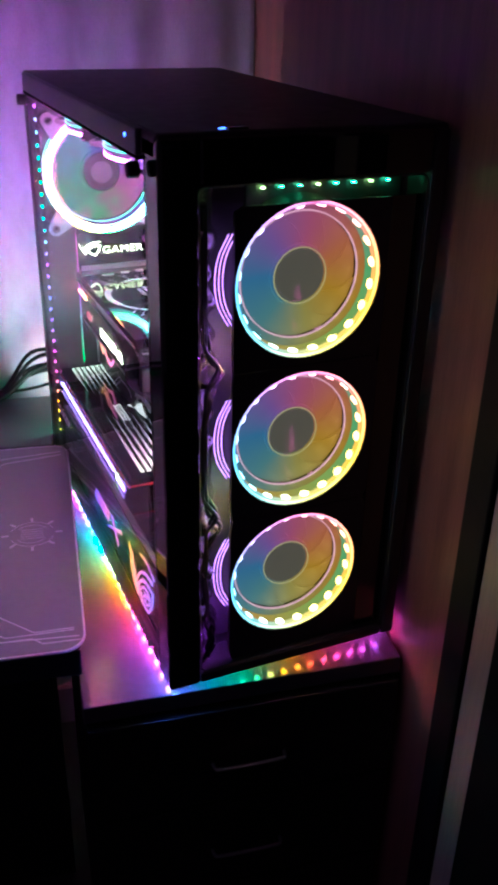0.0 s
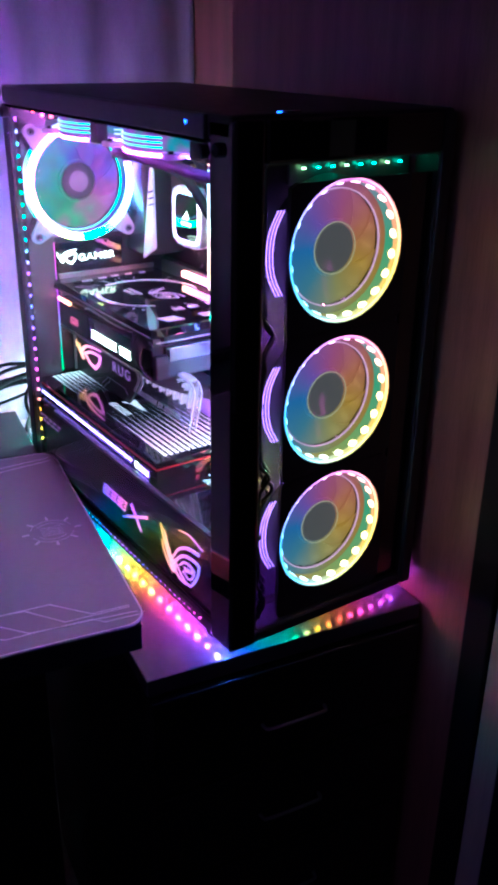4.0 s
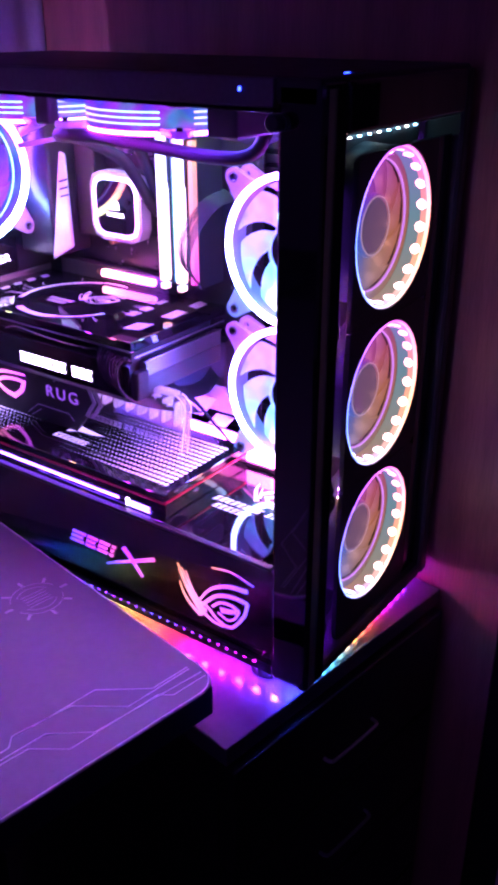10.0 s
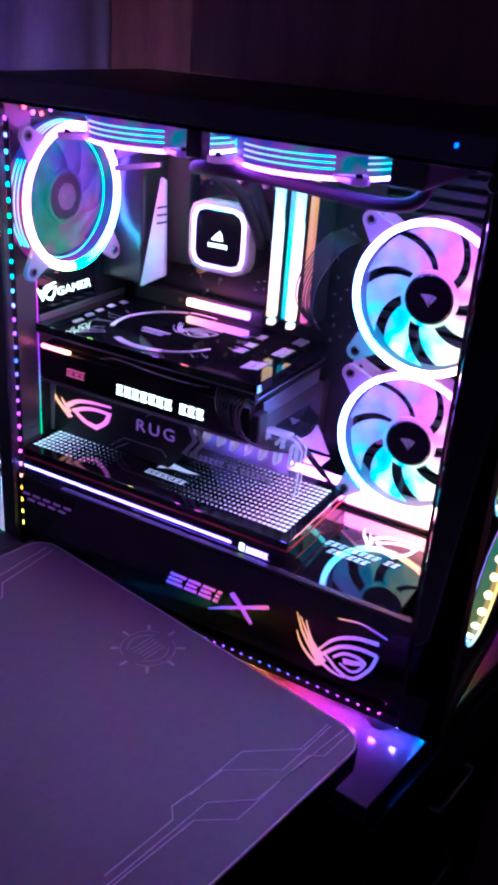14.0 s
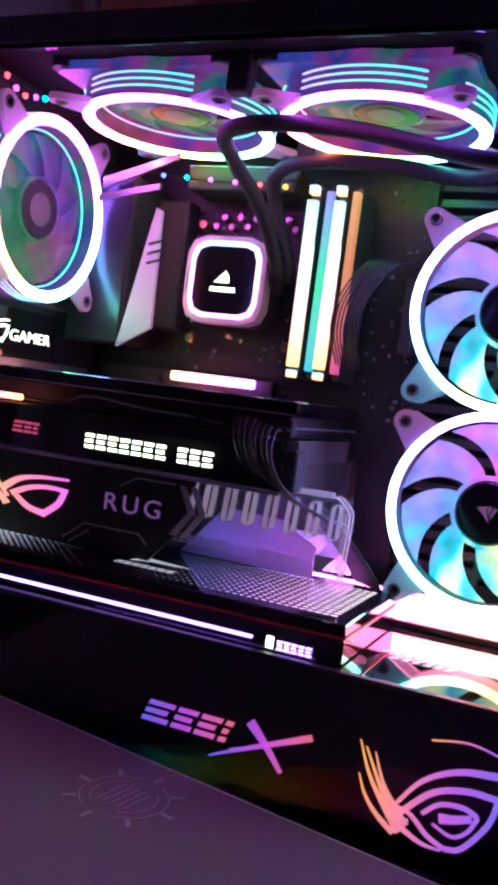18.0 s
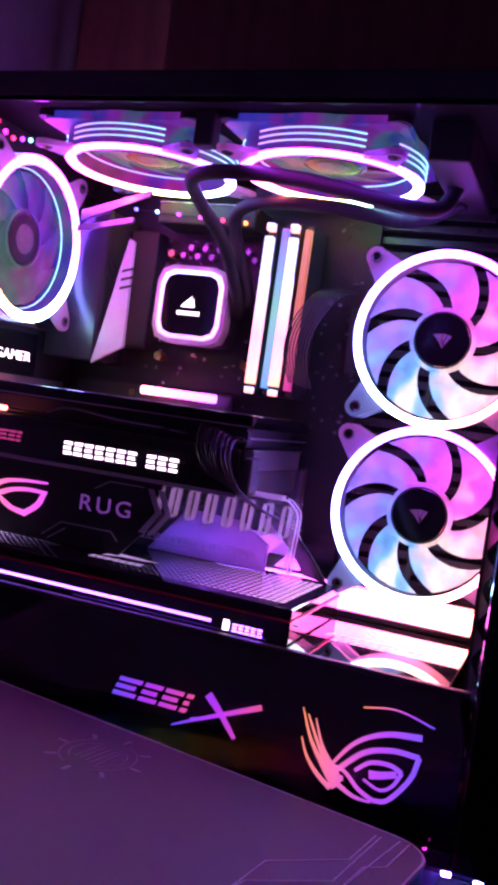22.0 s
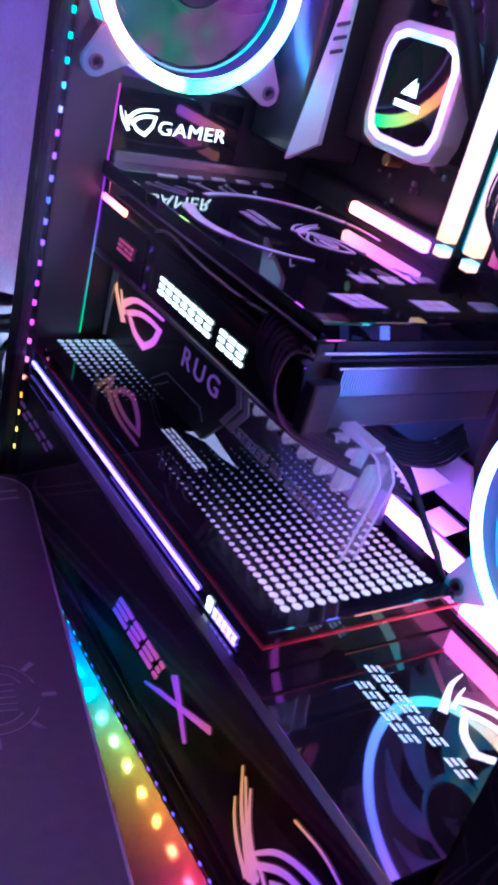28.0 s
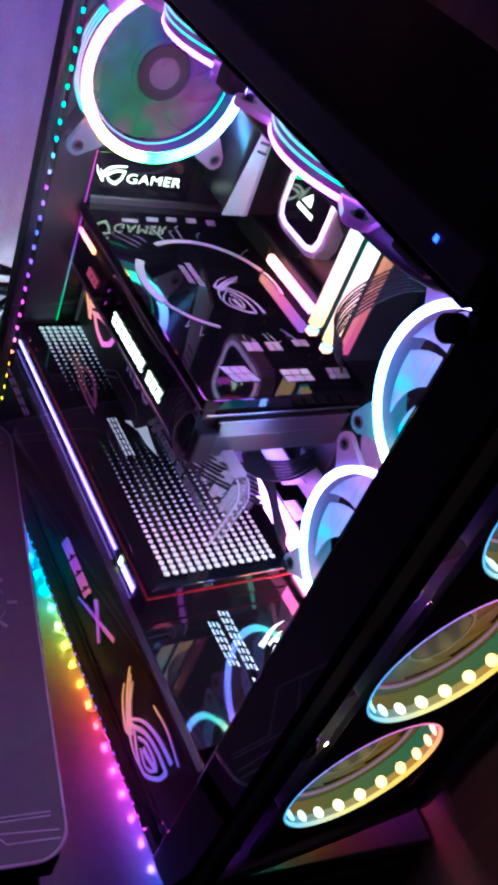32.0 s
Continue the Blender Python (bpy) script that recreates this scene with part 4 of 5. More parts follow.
ribbon([(0.002, -0.013), (0.024, -0.003), (0.060, 0.0125)], 0.001, 0.0036, bm=cross)
ribbon([(0.014, -0.006), (0.034, 0.001), (0.054, 0.0095)], 0.0008, 0.0012, bm=cross)
ribbon([(0.024, 0.012), (0.034, 0.002), (0.045, -0.011)], 0.0055, 0.0024, bm=cross)
part("cross_mark", moved(cross, on_side(0.0053, 0.214, 0.068)), blue_sign, shroud)
part("eye_emblem", moved(eye_emblem(0.072, fine=True), on_side(0.0053, 0.128, 0.044)), eye_sign, shroud, "glowing violet and amber eye-shaped emblem")
part("eye_arc", moved(ribbon([(0.0, 0.0), (0.02, 0.003), (0.042, -0.002)], 0.0008), on_side(0.0053, 0.092, 0.0965)), eye_sign, shroud)
# slots are thin plates with a violet glow put in
for k in range(9):
    slot = moved(slab(round_rect(0, 0.009, 0, 0.0022, 0.001, 2), 0, 0.0005), on_side(0.0053, 0.424 - (k % 5) * 0.0125 - (k // 5) * 0.006, 0.098 - (k // 5) * 0.0055))
    part("vent_slot", slot, glow("violet_slot_glow_%d" % k, [(0.5, 0.12, 0.8)], 0.14), shroud)
# print with emission put in, for the light falling on it
cyan_glow_print = glow("pale_cyan_glow_print", [(0.5, 0.8, 1)], 0.6, base=(0.8, 0.8, 0.82))
rep = lettering_bars([0.0046] * 8 + [0] + [0.0046] * 2, 0.0072, 0.0016, 0.35, 0.2, 0.0001)
part("word_bars", moved(rep, on_top(0.0655, 0.137, 0.11905)), cyan_glow_print, shroud, "white lettering bars with an added glow")
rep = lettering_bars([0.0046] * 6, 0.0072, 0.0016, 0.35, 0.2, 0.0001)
part("word_bars", moved(rep, on_top(0.0545, 0.130, 0.11905)), cyan_glow_print, shroud, "white lettering bars with an added glow")
part("eye_emblem", moved(swept_eye(0.052, 0.0001), on_top(0.079, 0.118, 0.11905)), cyan_glow_print, shroud, "white eye-shaped emblem with an added glow")

# the long cover with a dotted top, a red line and a light bar
cover = thing("dotted_cover", "black slab cover with glowing discs for perforations and red trim line", "cover")
part("body", box(0.0125, 0.130, 0.146, 0.431, 0.1195, 0.1335, 0.0008), black_gloss, cover)
part("red_line", box(0.0117, 0.1308, 0.1452, 0.4315, 0.1336, 0.1347, 0.0002), red_trim, cover, "thin red line round the slab")
part("top_plate", box(0.0125, 0.130, 0.146, 0.431, 0.1348, 0.1418, 0.001), black_gloss, cover)
part("light_bar", box(0.0112, 0.0124, 0.198, 0.43, 0.1234, 0.1252, 0.0003), bar_light, cover, "glowing violet-white bar")
# violet strip painted in for the light bar's reflection
part("under_line", box(0.0112, 0.0124, 0.16, 0.30, 0.1197, 0.1204), surface("violet_reflection_paint", (0.3, 0.25, 0.5), 0.2, grain=100, bump=0), cover)
part("badge_block", moved(slab([(0, 0), (0.0042, 0), (0.0042, 0.0065), (0, 0.0065)], 0, 0.0005), on_side(0.0121, 0.1895, 0.1205)), white_sign, cover, "small glowing badge")
part("badge_bars", moved(lettering_bars([0.0033] * 5, 0.005, 0.0009, 0, 0.15), on_side(0.0121, 0.183, 0.1205)), bar_light, cover)


# discs glow by themselves, graded along y; no light stands beneath the cover
dot_light = glow("glowing_disc", [(1, 0.72, 0.95), (0.95, 0.45, 0.95), (0.6, 0.35, 0.8), (0.3, 0.25, 0.5), (0.12, 0.2, 0.3)], 0.8, "y", base=(0.5, 0.48, 0.52))
# cover print brightened by emission of its own
glow_print = glow("lilac_glow_print", [(0.7, 0.6, 1)], 0.5, base=(0.6, 0.6, 0.62))
dot_rear = glow("glowing_rear_disc", [(0.1, 0.1, 0.2), (0.3, 0.3, 0.6), (0.6, 0.55, 0.9), (0.7, 0.8, 1)], 0.8, "y", base=(0.5, 0.48, 0.52))


def dots(x0, x1, y0, y1, nx, ny, big_at_low):
    """Flat discs for round perforations that grow towards one end."""
    b = bmesh.new()
    for j in range(ny):
        t = j / (ny - 1)
        y = y0 + (y1 - y0) * t
        g = (1 - t) if big_at_low else t
        r = 0.0005 + 0.0019 * g ** 1.15
        for i in range(nx):
            x = x0 + (x1 - x0) * i / (nx - 1)
            vs = [b.verts.new((x + r * math.cos(math.pi * k / 4), y + r * math.sin(math.pi * k / 4), 0.14186)) for k in range(8)]
            b.faces.new(vs)
    return b


tagged(part("halftone_dots", dots(0.029, 0.113, 0.158, 0.285, 14, 28, True), dot_light, cover, "glowing discs in place of light through perforations"), kind="stuff")
tagged(part("halftone_dots", dots(0.026, 0.110, 0.345, 0.424, 16, 16, False), dot_rear, cover, "glowing discs in place of light through perforations"), kind="stuff")
part("word_bars", moved(lettering_bars([0.0052] * 7, 0.0075, 0.0009, 0.0, 0.14, 0.0001), on_top(0.0425, 0.310, 0.14186)), glow_print, cover, "white lettering bars with an added glow")
part("sail_mark", moved(slab([(0.004, -0.003), (0.016, 0.0035), (0.032, 0.0045), (0.044, 0.008), (0.022, 0.011), (0.006, 0.014)][::-1], 0, 0.0001), on_top(0.059, 0.310, 0.14186)), glow_print, cover, "white swept emblem with an added glow")

# white light slab along the foot of the inner wall
slabl = thing("light_slab", "white glowing light strip on the shroud", "light strip")
part("diffuser", box(0.1335, 0.148, 0.05, 0.300, 0.1238, 0.1385, 0.0025), slab_light, slabl)
part("base", box(0.1325, 0.1482, 0.049, 0.301, 0.1195, 0.1235, 0.0005), black_matte, slabl)
part("backing", box(0.1483, 0.151, 0.05, 0.300, 0.1195, 0.141, 0.0005), alu, slabl)

# inner wall, tray and mainboard
tray = part("mainboard_tray", box(0.196, 0.1985, 0.047, 0.436, 0.1195, 0.4495), inner_steel)
tagged(tray, "black steel tray behind the mainboard", "tray")
# slats are added to imitate bands of flickering light; black sheet darkens the gaps
rib_steel = surface("satin_black_rib", (0.045, 0.043, 0.048), 0.3, 0.4, 0.2, 240, 0.03)
ribs = thing("slotted_wall", "added slats imitating flicker bands on the inner wall beside the fans", "panel")
part("backing", box(0.1954, 0.1958, 0.05, 0.20, 0.145, 0.442), shade_black, ribs, "black sheet added to darken the gaps between the slats")
for k in range(26):
    z = 0.15 + k * 0.0112
    part("slat", box(0.1925, 0.1952, 0.05, 0.20, z, z + 0.0062, 0.0006), rib_steel, ribs)
board = thing("mainboard", "black mainboard with heatsinks, chips and connectors", "mainboard")
part("board", box(0.186, 0.188, 0.168, 0.4335, 0.1425, 0.4405, 0.0005), pcb, board)
for x0, x1, y0, y1, z0, z1 in ((0.15, 0.186, 0.262, 0.350, 0.404, 0.422), (0.168, 0.186, 0.355, 0.382, 0.3, 0.40), (0.17, 0.186, 0.2, 0.27, 0.16, 0.22), (0.174, 0.186, 0.27, 0.42, 0.244, 0.27)):
    part("heatsink", box(x0, x1, y0, y1, z0, z1, 0.002), black_matte, board)
part("pale_heatsink", box(0.151, 0.1555, 0.262, 0.350, 0.4155, 0.4225, 0.001), white_plastic, board, "pale heatsink cap")
# tall cover over the rear sockets, with a pale slanting fin
part("socket_cover", box(0.134, 0.186, 0.383, 0.4335, 0.282, 0.41, 0.003), surface("satin_black_cover", (0.045, 0.043, 0.05), 0.24, 0.3, 0.3, 260, 0.06), board, "satin black cover over the sockets")
fin = slab([(0.0, 0.0), (0.028, 0.016), (0.026, 0.102), (0.021, 0.104)], 0, 0.003)
part("pale_fin", moved(fin, on_side(0.1335, 0.383, 0.281)), white_plastic, board, "pale slanted fin")
for k in range(3):
    part("fin_notch", moved(slab([(0.0185, 0.062 + 0.007 * k), (0.029, 0.065 + 0.007 * k), (0.029, 0.067 + 0.007 * k), (0.0185, 0.064 + 0.007 * k)], 0, 0.0008), on_side(0.1303, 0.383, 0.281)), black_matte, board)
part("cover_facet", moved(slab([(0, 0), (0.06, 0.022), (0.062, 0.027), (0, 0.008)], 0, 0.003), on_side(0.125, 0.405, 0.396)), alu, board, "slanted metal facet")
part("cover_facet", moved(slab([(0, 0), (0.05, 0.01), (0.05, 0.014), (0.0, 0.005)], 0, 0.003), on_side(0.122, 0.405, 0.386)), alu, board)
part("board_light", box(0.1625, 0.168, 0.281, 0.351, 0.2618, 0.2688, 0.0015), board_light, board, "glowing bar above the card slot")
rnd = random.Random(4)
for k in range(320):
    y, z = rnd.uniform(0.17, 0.36), rnd.uniform(0.25, 0.432)
    if 0.205 < y < 0.25 or (0.27 < y < 0.345 and 0.3 < z < 0.375):
        continue
    w, h, d = rnd.uniform(0.0008, 0.003), rnd.uniform(0.0008, 0.003), rnd.uniform(0.0006, 0.002)
    part("chip", box(0.186 - d, 0.186, y, y + w, z, z + h), rnd.choice((chip, black_matte, chip, alu if y > 0.25 else pcb)), board)
for k in range(11):
    part("capacitor", moved(disc(0.0028, 0, 0.007, 12, 0.0005), on_side(0.186, 0.336 - 0.0066 * k, 0.384 + 0.007 * (k % 2))), alu, board, smooth=True)
for y, z in ((0.345, 0.296), (0.345, 0.384), (0.365, 0.262), (0.265, 0.296)):
    part("mount_screw", moved(disc(0.0036, 0, 0.012, 14, 0.0006), on_side(0.186, y, z)), gold, board, "round metal screw", smooth=True)
for k in range(3):
    part("slot", box(0.179, 0.186, 0.20, 0.40, 0.17 + 0.02 * k - 0.001, 0.174 + 0.02 * k, 0.0005), black_matte, board)
part("power_socket", box(0.172, 0.186, 0.17, 0.18, 0.30, 0.352, 0.001), black_matte, board)

# memory sticks
stick = thing("memory_stick", "memory stick with a tall white light bar", "memory stick", "memory sticks")
part("body", box(0.1415, 0.184, -0.0033, 0.0033, 0.274, 0.408, 0.0006), black_matte, stick)
part("light_bar", moved(slab([(0.281, 0), (0.289, -0.0012), (0.362, -0.0012), (0.368, 0.0012), (0.3955, 0.0012), (0.3955, 0.0075), (0.281, 0.0075)], -0.0032, 0.0032), axes((0.1412, 0, 0), (0, 0, 1), (-1, 0, 0))), ram_light, stick, "glowing light bar")
part("end_light", box(0.134, 0.141, -0.003, 0.003, 0.2735, 0.2785, 0.0005), ram_light, stick)
part("end_light", box(0.134, 0.141, -0.003, 0.003, 0.400, 0.406, 0.0005), ram_light, stick)
side = thing("memory_stick", "memory stick with a coloured light bar, set further back", "memory stick", "memory sticks")
part("body", box(0.1485, 0.184, -0.0028, 0.0028, 0.274, 0.408, 0.0006), black_matte, side)
part("light_bar", box(0.142, 0.148, -0.0026, 0.0026, 0.279, 0.404, 0.0006), ram_side, side, "blue-green light bar")
stick.matrix_world = Matrix.Translation((0, 0.243, 0))
copy_thing(stick, Matrix.Translation((0, 0.2235, 0)))
side.matrix_world = Matrix.Translation((0, 0.2333, 0))
warm = thing("memory_stick", "memory stick with a pink and orange light bar", "memory stick", "memory sticks")
part("body", box(0.1485, 0.184, -0.0028, 0.0028, 0.274, 0.408, 0.0006), black_matte, warm)
part("light_bar", box(0.142, 0.148, -0.0026, 0.0026, 0.279, 0.404, 0.0006), ram_warm, warm, "pink and orange light bar")
warm.matrix_world = Matrix.Translation((0, 0.2145, 0))

# pump block
silver = surface("satin_silver_shell", (0.72, 0.71, 0.74), 0.4, 0.35, 0.08, 200, 0.03)
pump = thing("pump_block", "square pump block with a glowing frame and dark display", "pump")


def chamfer_sq(w, c):
    return round_rect(-w, w, -w, w, c, 2)


part("body", slab(chamfer_sq(0.031, 0.011), -0.036, -0.006), black_matte, pump)
part("shell", slab(chamfer_sq(0.0318, 0.0135), -0.014, -0.001), silver, pump, "silver shell")
fr = bmesh.new()
o, i_ = chamfer_sq(0.0278, 0.0115), chamfer_sq(0.0246, 0.0098)
vo = [[fr.verts.new((x, y, z)) for x, y in o] for z in (-0.0018, 0.0)]
vi = [[fr.verts.new((x, y, z)) for x, y in i_] for z in (-0.0018, 0.0)]
for k in range(12):
    j = (k + 1) % 12
    fr.faces.new((vo[1][k], vo[1][j], vi[1][j], vi[1][k]))
    fr.faces.new((vo[0][j], vo[0][k], vi[0][k], vi[0][j]))
    fr.faces.new((vo[0][k], vo[0][j], vo[1][j], vo[1][k]))
    fr.faces.new((vi[0][j], vi[0][k], vi[1][k], vi[1][j]))
part("light_frame", fr, pump_light, pump, "glowing white frame")
part("display", slab(chamfer_sq(0.0244, 0.0097), -0.0017, -0.0007), black_gloss, pump)
sail = bmesh.new()
for k in range(3):
    slab([(-0.0075 + 0.004 * k, 0.0), (-0.0015 + 0.003 * k, 0.0), (-0.0005 + 0.002 * k, 0.009 - 0.002 * abs(k - 1))], 0, 0.0004, sail)
part("sail_mark", moved(sail, Matrix.Translation((0, -0.002, -0.0006))), white_sign, pump, "white sail emblem")
part("word_bars", moved(lettering_bars([0.0024] * 7, 0.0032, 0.0006, 0, 0.2, 0.0004), Matrix.Translation((-0.0105, -0.0085, -0.0006))), white_sign, pump)
pump.matrix_world = on_side(0.1435, 0.307, 0.338)
for pts in ([(0.162, 0.272, 0.335), (0.148, 0.268, 0.348), (0.125, 0.276, 0.385), (0.085, 0.281, 0.406), (0.05, 0.273, 0.4135), (0.04, 0.245, 0.4165), (0.045, 0.19, 0.4145), (0.065, 0.128, 0.4065), (0.08, 0.105, 0.409), (0.09, 0.097, 0.428)],
            [(0.165, 0.27, 0.345), (0.155, 0.262, 0.35), (0.145, 0.274, 0.393), (0.13, 0.27, 0.411), (0.12, 0.243, 0.4175), (0.125, 0.19, 0.4175), (0.135, 0.135, 0.413), (0.125, 0.097, 0.426)]):
    tagged(part("coolant_hose", hose(pts, 0.0052, 12, 8), rubber, smooth=True), "black ribbed coolant hose from pump to radiator", "hose", "coolant hoses")

# graphics card
fin_alu = surface("bare_aluminium_fin", (0.5, 0.49, 0.52), 0.35, 0.8, 0.15, 200, 0.03)
card = thing("graphics_card", "long black graphics card with lit white lettering", "graphics card")
part("cooler_shroud", box(0.044, 0.172, 0.212, 0.431, 0.2055, 0.2335, 0.002), black_matte, card)
part("side_strip", box(0.0415, 0.0438, 0.206, 0.431, 0.2035, 0.2325, 0.0008), black_gloss, card, "glossy black side strip")
part("trim_line", box(0.0412, 0.0436, 0.205, 0.431, 0.2005, 0.2030, 0.0004), alu, card, "thin pale trim line")
part("board", box(0.05, 0.18, 0.206, 0.431, 0.2345, 0.2362, 0.0003), pcb, card)
part("end_fairing", box(0.044, 0.17, 0.205, 0.2115, 0.2005, 0.2185, 0.002), surface("grey_plastic", (0.085, 0.082, 0.088), 0.42, grain=200), card, "grey plastic end fairing")
part("side_wedge", box(0.0425, 0.058, 0.1965, 0.2045, 0.2035, 0.2285, 0.002), black_matte, card)
for k in range(66):
    y = 0.0625 + k * 0.0016
    part("fin", box(y, y + 0.0007, 0.2035, 0.2118, 0.2188, 0.2325), fin_alu, card)
part("top_lip", box(0.046, 0.17, 0.2008, 0.2018, 0.2405, 0.2418, 0.0003), alu, card, "thin pale lip")
part("fin_comb", box(0.058, 0.168, 0.2022, 0.2034, 0.2326, 0.2336, 0.0003), alu, card)
part("word_bars", moved(lettering_bars([0.0065] * 7 + [0] + [0.0065] * 3, 0.0092, 0.0022, 0.0, 0.13), on_side(0.0412, 0.3405, 0.2105)), white_sign, card, "bright white lettering bars with an added glow")
# red light on the mark is put in as emission
part("maker_bars", moved(lettering_bars([0.008, 0.006, 0.004], 0.0075, 0.001, 0.15, 0.15), on_side(0.0408, 0.398, 0.2135)), glow("maker_mark_glow", [(0.8, 0.08, 0.3)], 0.5), card, "maker mark bars with an added red glow")
part("maker_plate", box(0.0417, 0.0435, 0.376, 0.4308, 0.2085, 0.2315, 0.0005), surface("satin_grey_plate", (0.22, 0.21, 0.23), 0.3, 0.6, 0.15, 200, 0.03), card, "satin grey end plate")
part("status_light", box(0.0382, 0.0408, 0.392, 0.426, 0.2345, 0.2385, 0.001), glow("magenta_diode_strip", [(1, 0.3, 0.15), (1, 0.1, 0.4)], 5.0, "y"), card, "small coloured light strip")
part("slot_bracket", box(0.045, 0.17, 0.4312, 0.4335, 0.2, 0.262, 0.0005), alu, card)
plate = thing("card_backplate", "glossy black printed plate lying over the graphics card", "plate")
part("plate", box(0.0385, 0.170, 0.199, 0.434, 0.2475, 0.2565, 0.0012), surface("mirror_black_acrylic", (0.004, 0.004, 0.006), 0.035, vary=0.1, grain=30, bump=0.0), plate)
part("edge_light", box(0.0375, 0.0388, 0.20, 0.434, 0.2482, 0.2492), alu, plate, "pale bottom edge")
part("spacer", box(0.06, 0.16, 0.21, 0.43, 0.2366, 0.2472), black_matte, plate)


def flat_ring(r0, r1, a0, a1, n=20):
    b = bmesh.new()
    rows = []
    for i in range(n + 1):
        a = radians(a0 + (a1 - a0) * i / n)
        rows.append([b.verts.new((r * math.cos(a), r * math.sin(a), z)) for r, z in ((r0, 0), (r1, 0), (r1, 0.0004), (r0, 0.0004))])
    for p, q in zip(rows, rows[1:]):
        for k in range(4):
            b.faces.new((p[k], p[(k + 1) % 4], q[(k + 1) % 4], q[k]))
    return b


AT = Matrix.Translation((0.104, 0.325, 0.2567))
for r0, r1, a0, a1 in ((0.054, 0.0585, 20, 118), (0.0555, 0.058, -12, 18), (0.052, 0.0585, 150, 205), (0.054, 0.057, 206, 250)):
    part("printed_arc", moved(flat_ring(r0, r1, a0, a1), AT), print_grey, plate)
for x, y, w, d, s in ((0.062, 0.405, 0.014, 0.006, 0.3), (0.084, 0.408, 0.011, 0.007, 0.3), (0.102, 0.410, 0.01, 0.007, 0.3), (0.120, 0.410, 0.01, 0.008, 0.3), (0.138, 0.408, 0.009, 0.009, 0.3),
                      (0.094, 0.246, 0.013, 0.01, 0), (0.112, 0.246, 0.012, 0.01, 0), (0.136, 0.25, 0.013, 0.008, 0), (0.108, 0.213, 0.024, 0.013, 0), (0.068, 0.215, 0.02, 0.016, -0.3), (0.145, 0.214, 0.018, 0.012, 0.2)):
    across, deep = (3, 2) if d > 0.011 else (2, 1) if y < 0.3 else (1, 1)
    for i in range(across):
        for j in range(deep):
            cw, cd = w / across - 0.0008, d / deep - 0.0008
            at = Matrix.Translation((x + i * w / across + s * j * d / deep, y + j * d / deep, 0.2567))
            part("printed_block", moved(slab([(0, 0), (cw, 0), (cw + s * cd, cd), (s * cd, cd)], 0, 0.0003), at), print_grey, plate)
lines = bmesh.new()
rnd = random.Random(9)
for k in range(26):
    a = radians(rnd.uniform(20, 160) if k % 2 else rnd.uniform(200, 340))
    r0, r1 = 0.06 + rnd.uniform(0, 0.006), 0.068 + rnd.uniform(0, 0.02)
    x0, y0, x1, y1 = r0 * math.cos(a), r0 * math.sin(a), r1 * math.cos(a), r1 * math.sin(a)
    if abs(x1) < 0.06 and abs(y1) < 0.1:
        ribbon([(x0, y0), (x1, y1), (x1 + 0.004 * (1 if k % 3 else -1), y1 + 0.002)], 0.0005, n=1, thick=0.0003, bm=lines)
part("printed_lines", moved(lines, AT), print_grey, plate)
part("eye_emblem", moved(eye_emblem(0.046, 0.0003, True), on_top(0.103, 0.335, 0.2567)), print_grey, plate)
part("word_bars", moved(lettering_bars([0.003] * 8, 0.004, 0.0008, 0.3, 0.2, 0.0003), on_top(0.092, 0.352, 0.2567)), print_grey, plate)
part("word_bars", moved(lettering_bars([0.003] * 6, 0.004, 0.0008, 0.3, 0.2, 0.0003), on_top(0.085, 0.348, 0.2567)), print_grey, plate)

thin_sheet = bpy.data.materials.new("milky_translucent_sheet")
thin_sheet.use_nodes = True
_n, _l = thin_sheet.node_tree.nodes, thin_sheet.node_tree.links
_t, _m = _n.new("ShaderNodeBsdfTranslucent"), _n.new("ShaderNodeMixShader")
_t.inputs[0].default_value = (0.75, 0.65, 0.8, 1)
_n["Principled BSDF"].inputs["Base Color"].default_value, _n["Principled BSDF"].inputs["Roughness"].default_value = (0.5, 0.45, 0.55, 1), 0.25
_m.inputs[0].default_value = 0.45
_l.new(_t.outputs[0], _m.inputs[1])
_l.new(_n["Principled BSDF"].outputs[0], _m.inputs[2])
_l.new(_m.outputs[0], _n["Material Output"].inputs[0])
# black sign plate under the card
sign = thing("sign_plate", "black cut-out sign plate with a glowing eye emblem", "sign plate")
outline = [(0.0, 0.0), (0.136, 0.0), (0.166, 0.034), (0.160, 0.044), (0.164, 0.056), (0.0, 0.056)]
part("plate", moved(slab(outline, 0, 0.003), on_side(0.0635, 0.432, 0.1425)), black_matte, sign)
part("eye_emblem", moved(swept_eye(0.048, 0.0008), on_side(0.0604, 0.4315, 0.158) @ Matrix.Diagonal((1.45, 0.88, 1, 1))), amber_sign, sign, "glowing pink and amber eye-shaped emblem")
words("letters", "RUG", 0.0165, on_side(0.0604, 0.334, 0.1705), soft_sign, sign, "violet letters", wide=1.15, bold=0.0, spread=1.3)
for pts in ([(0.11, 0.045), (0.122, 0.052), (0.15, 0.052)], [(0.07, 0.004), (0.086, 0.016), (0.128, 0.016), (0.134, 0.01)], [(0.075, 0.002), (0.09, 0.012)]):
    part("engraved_line", moved(ribbon(pts, 0.0009, n=1), on_side(0.0604, 0.432, 0.1425)), print_grey, sign)
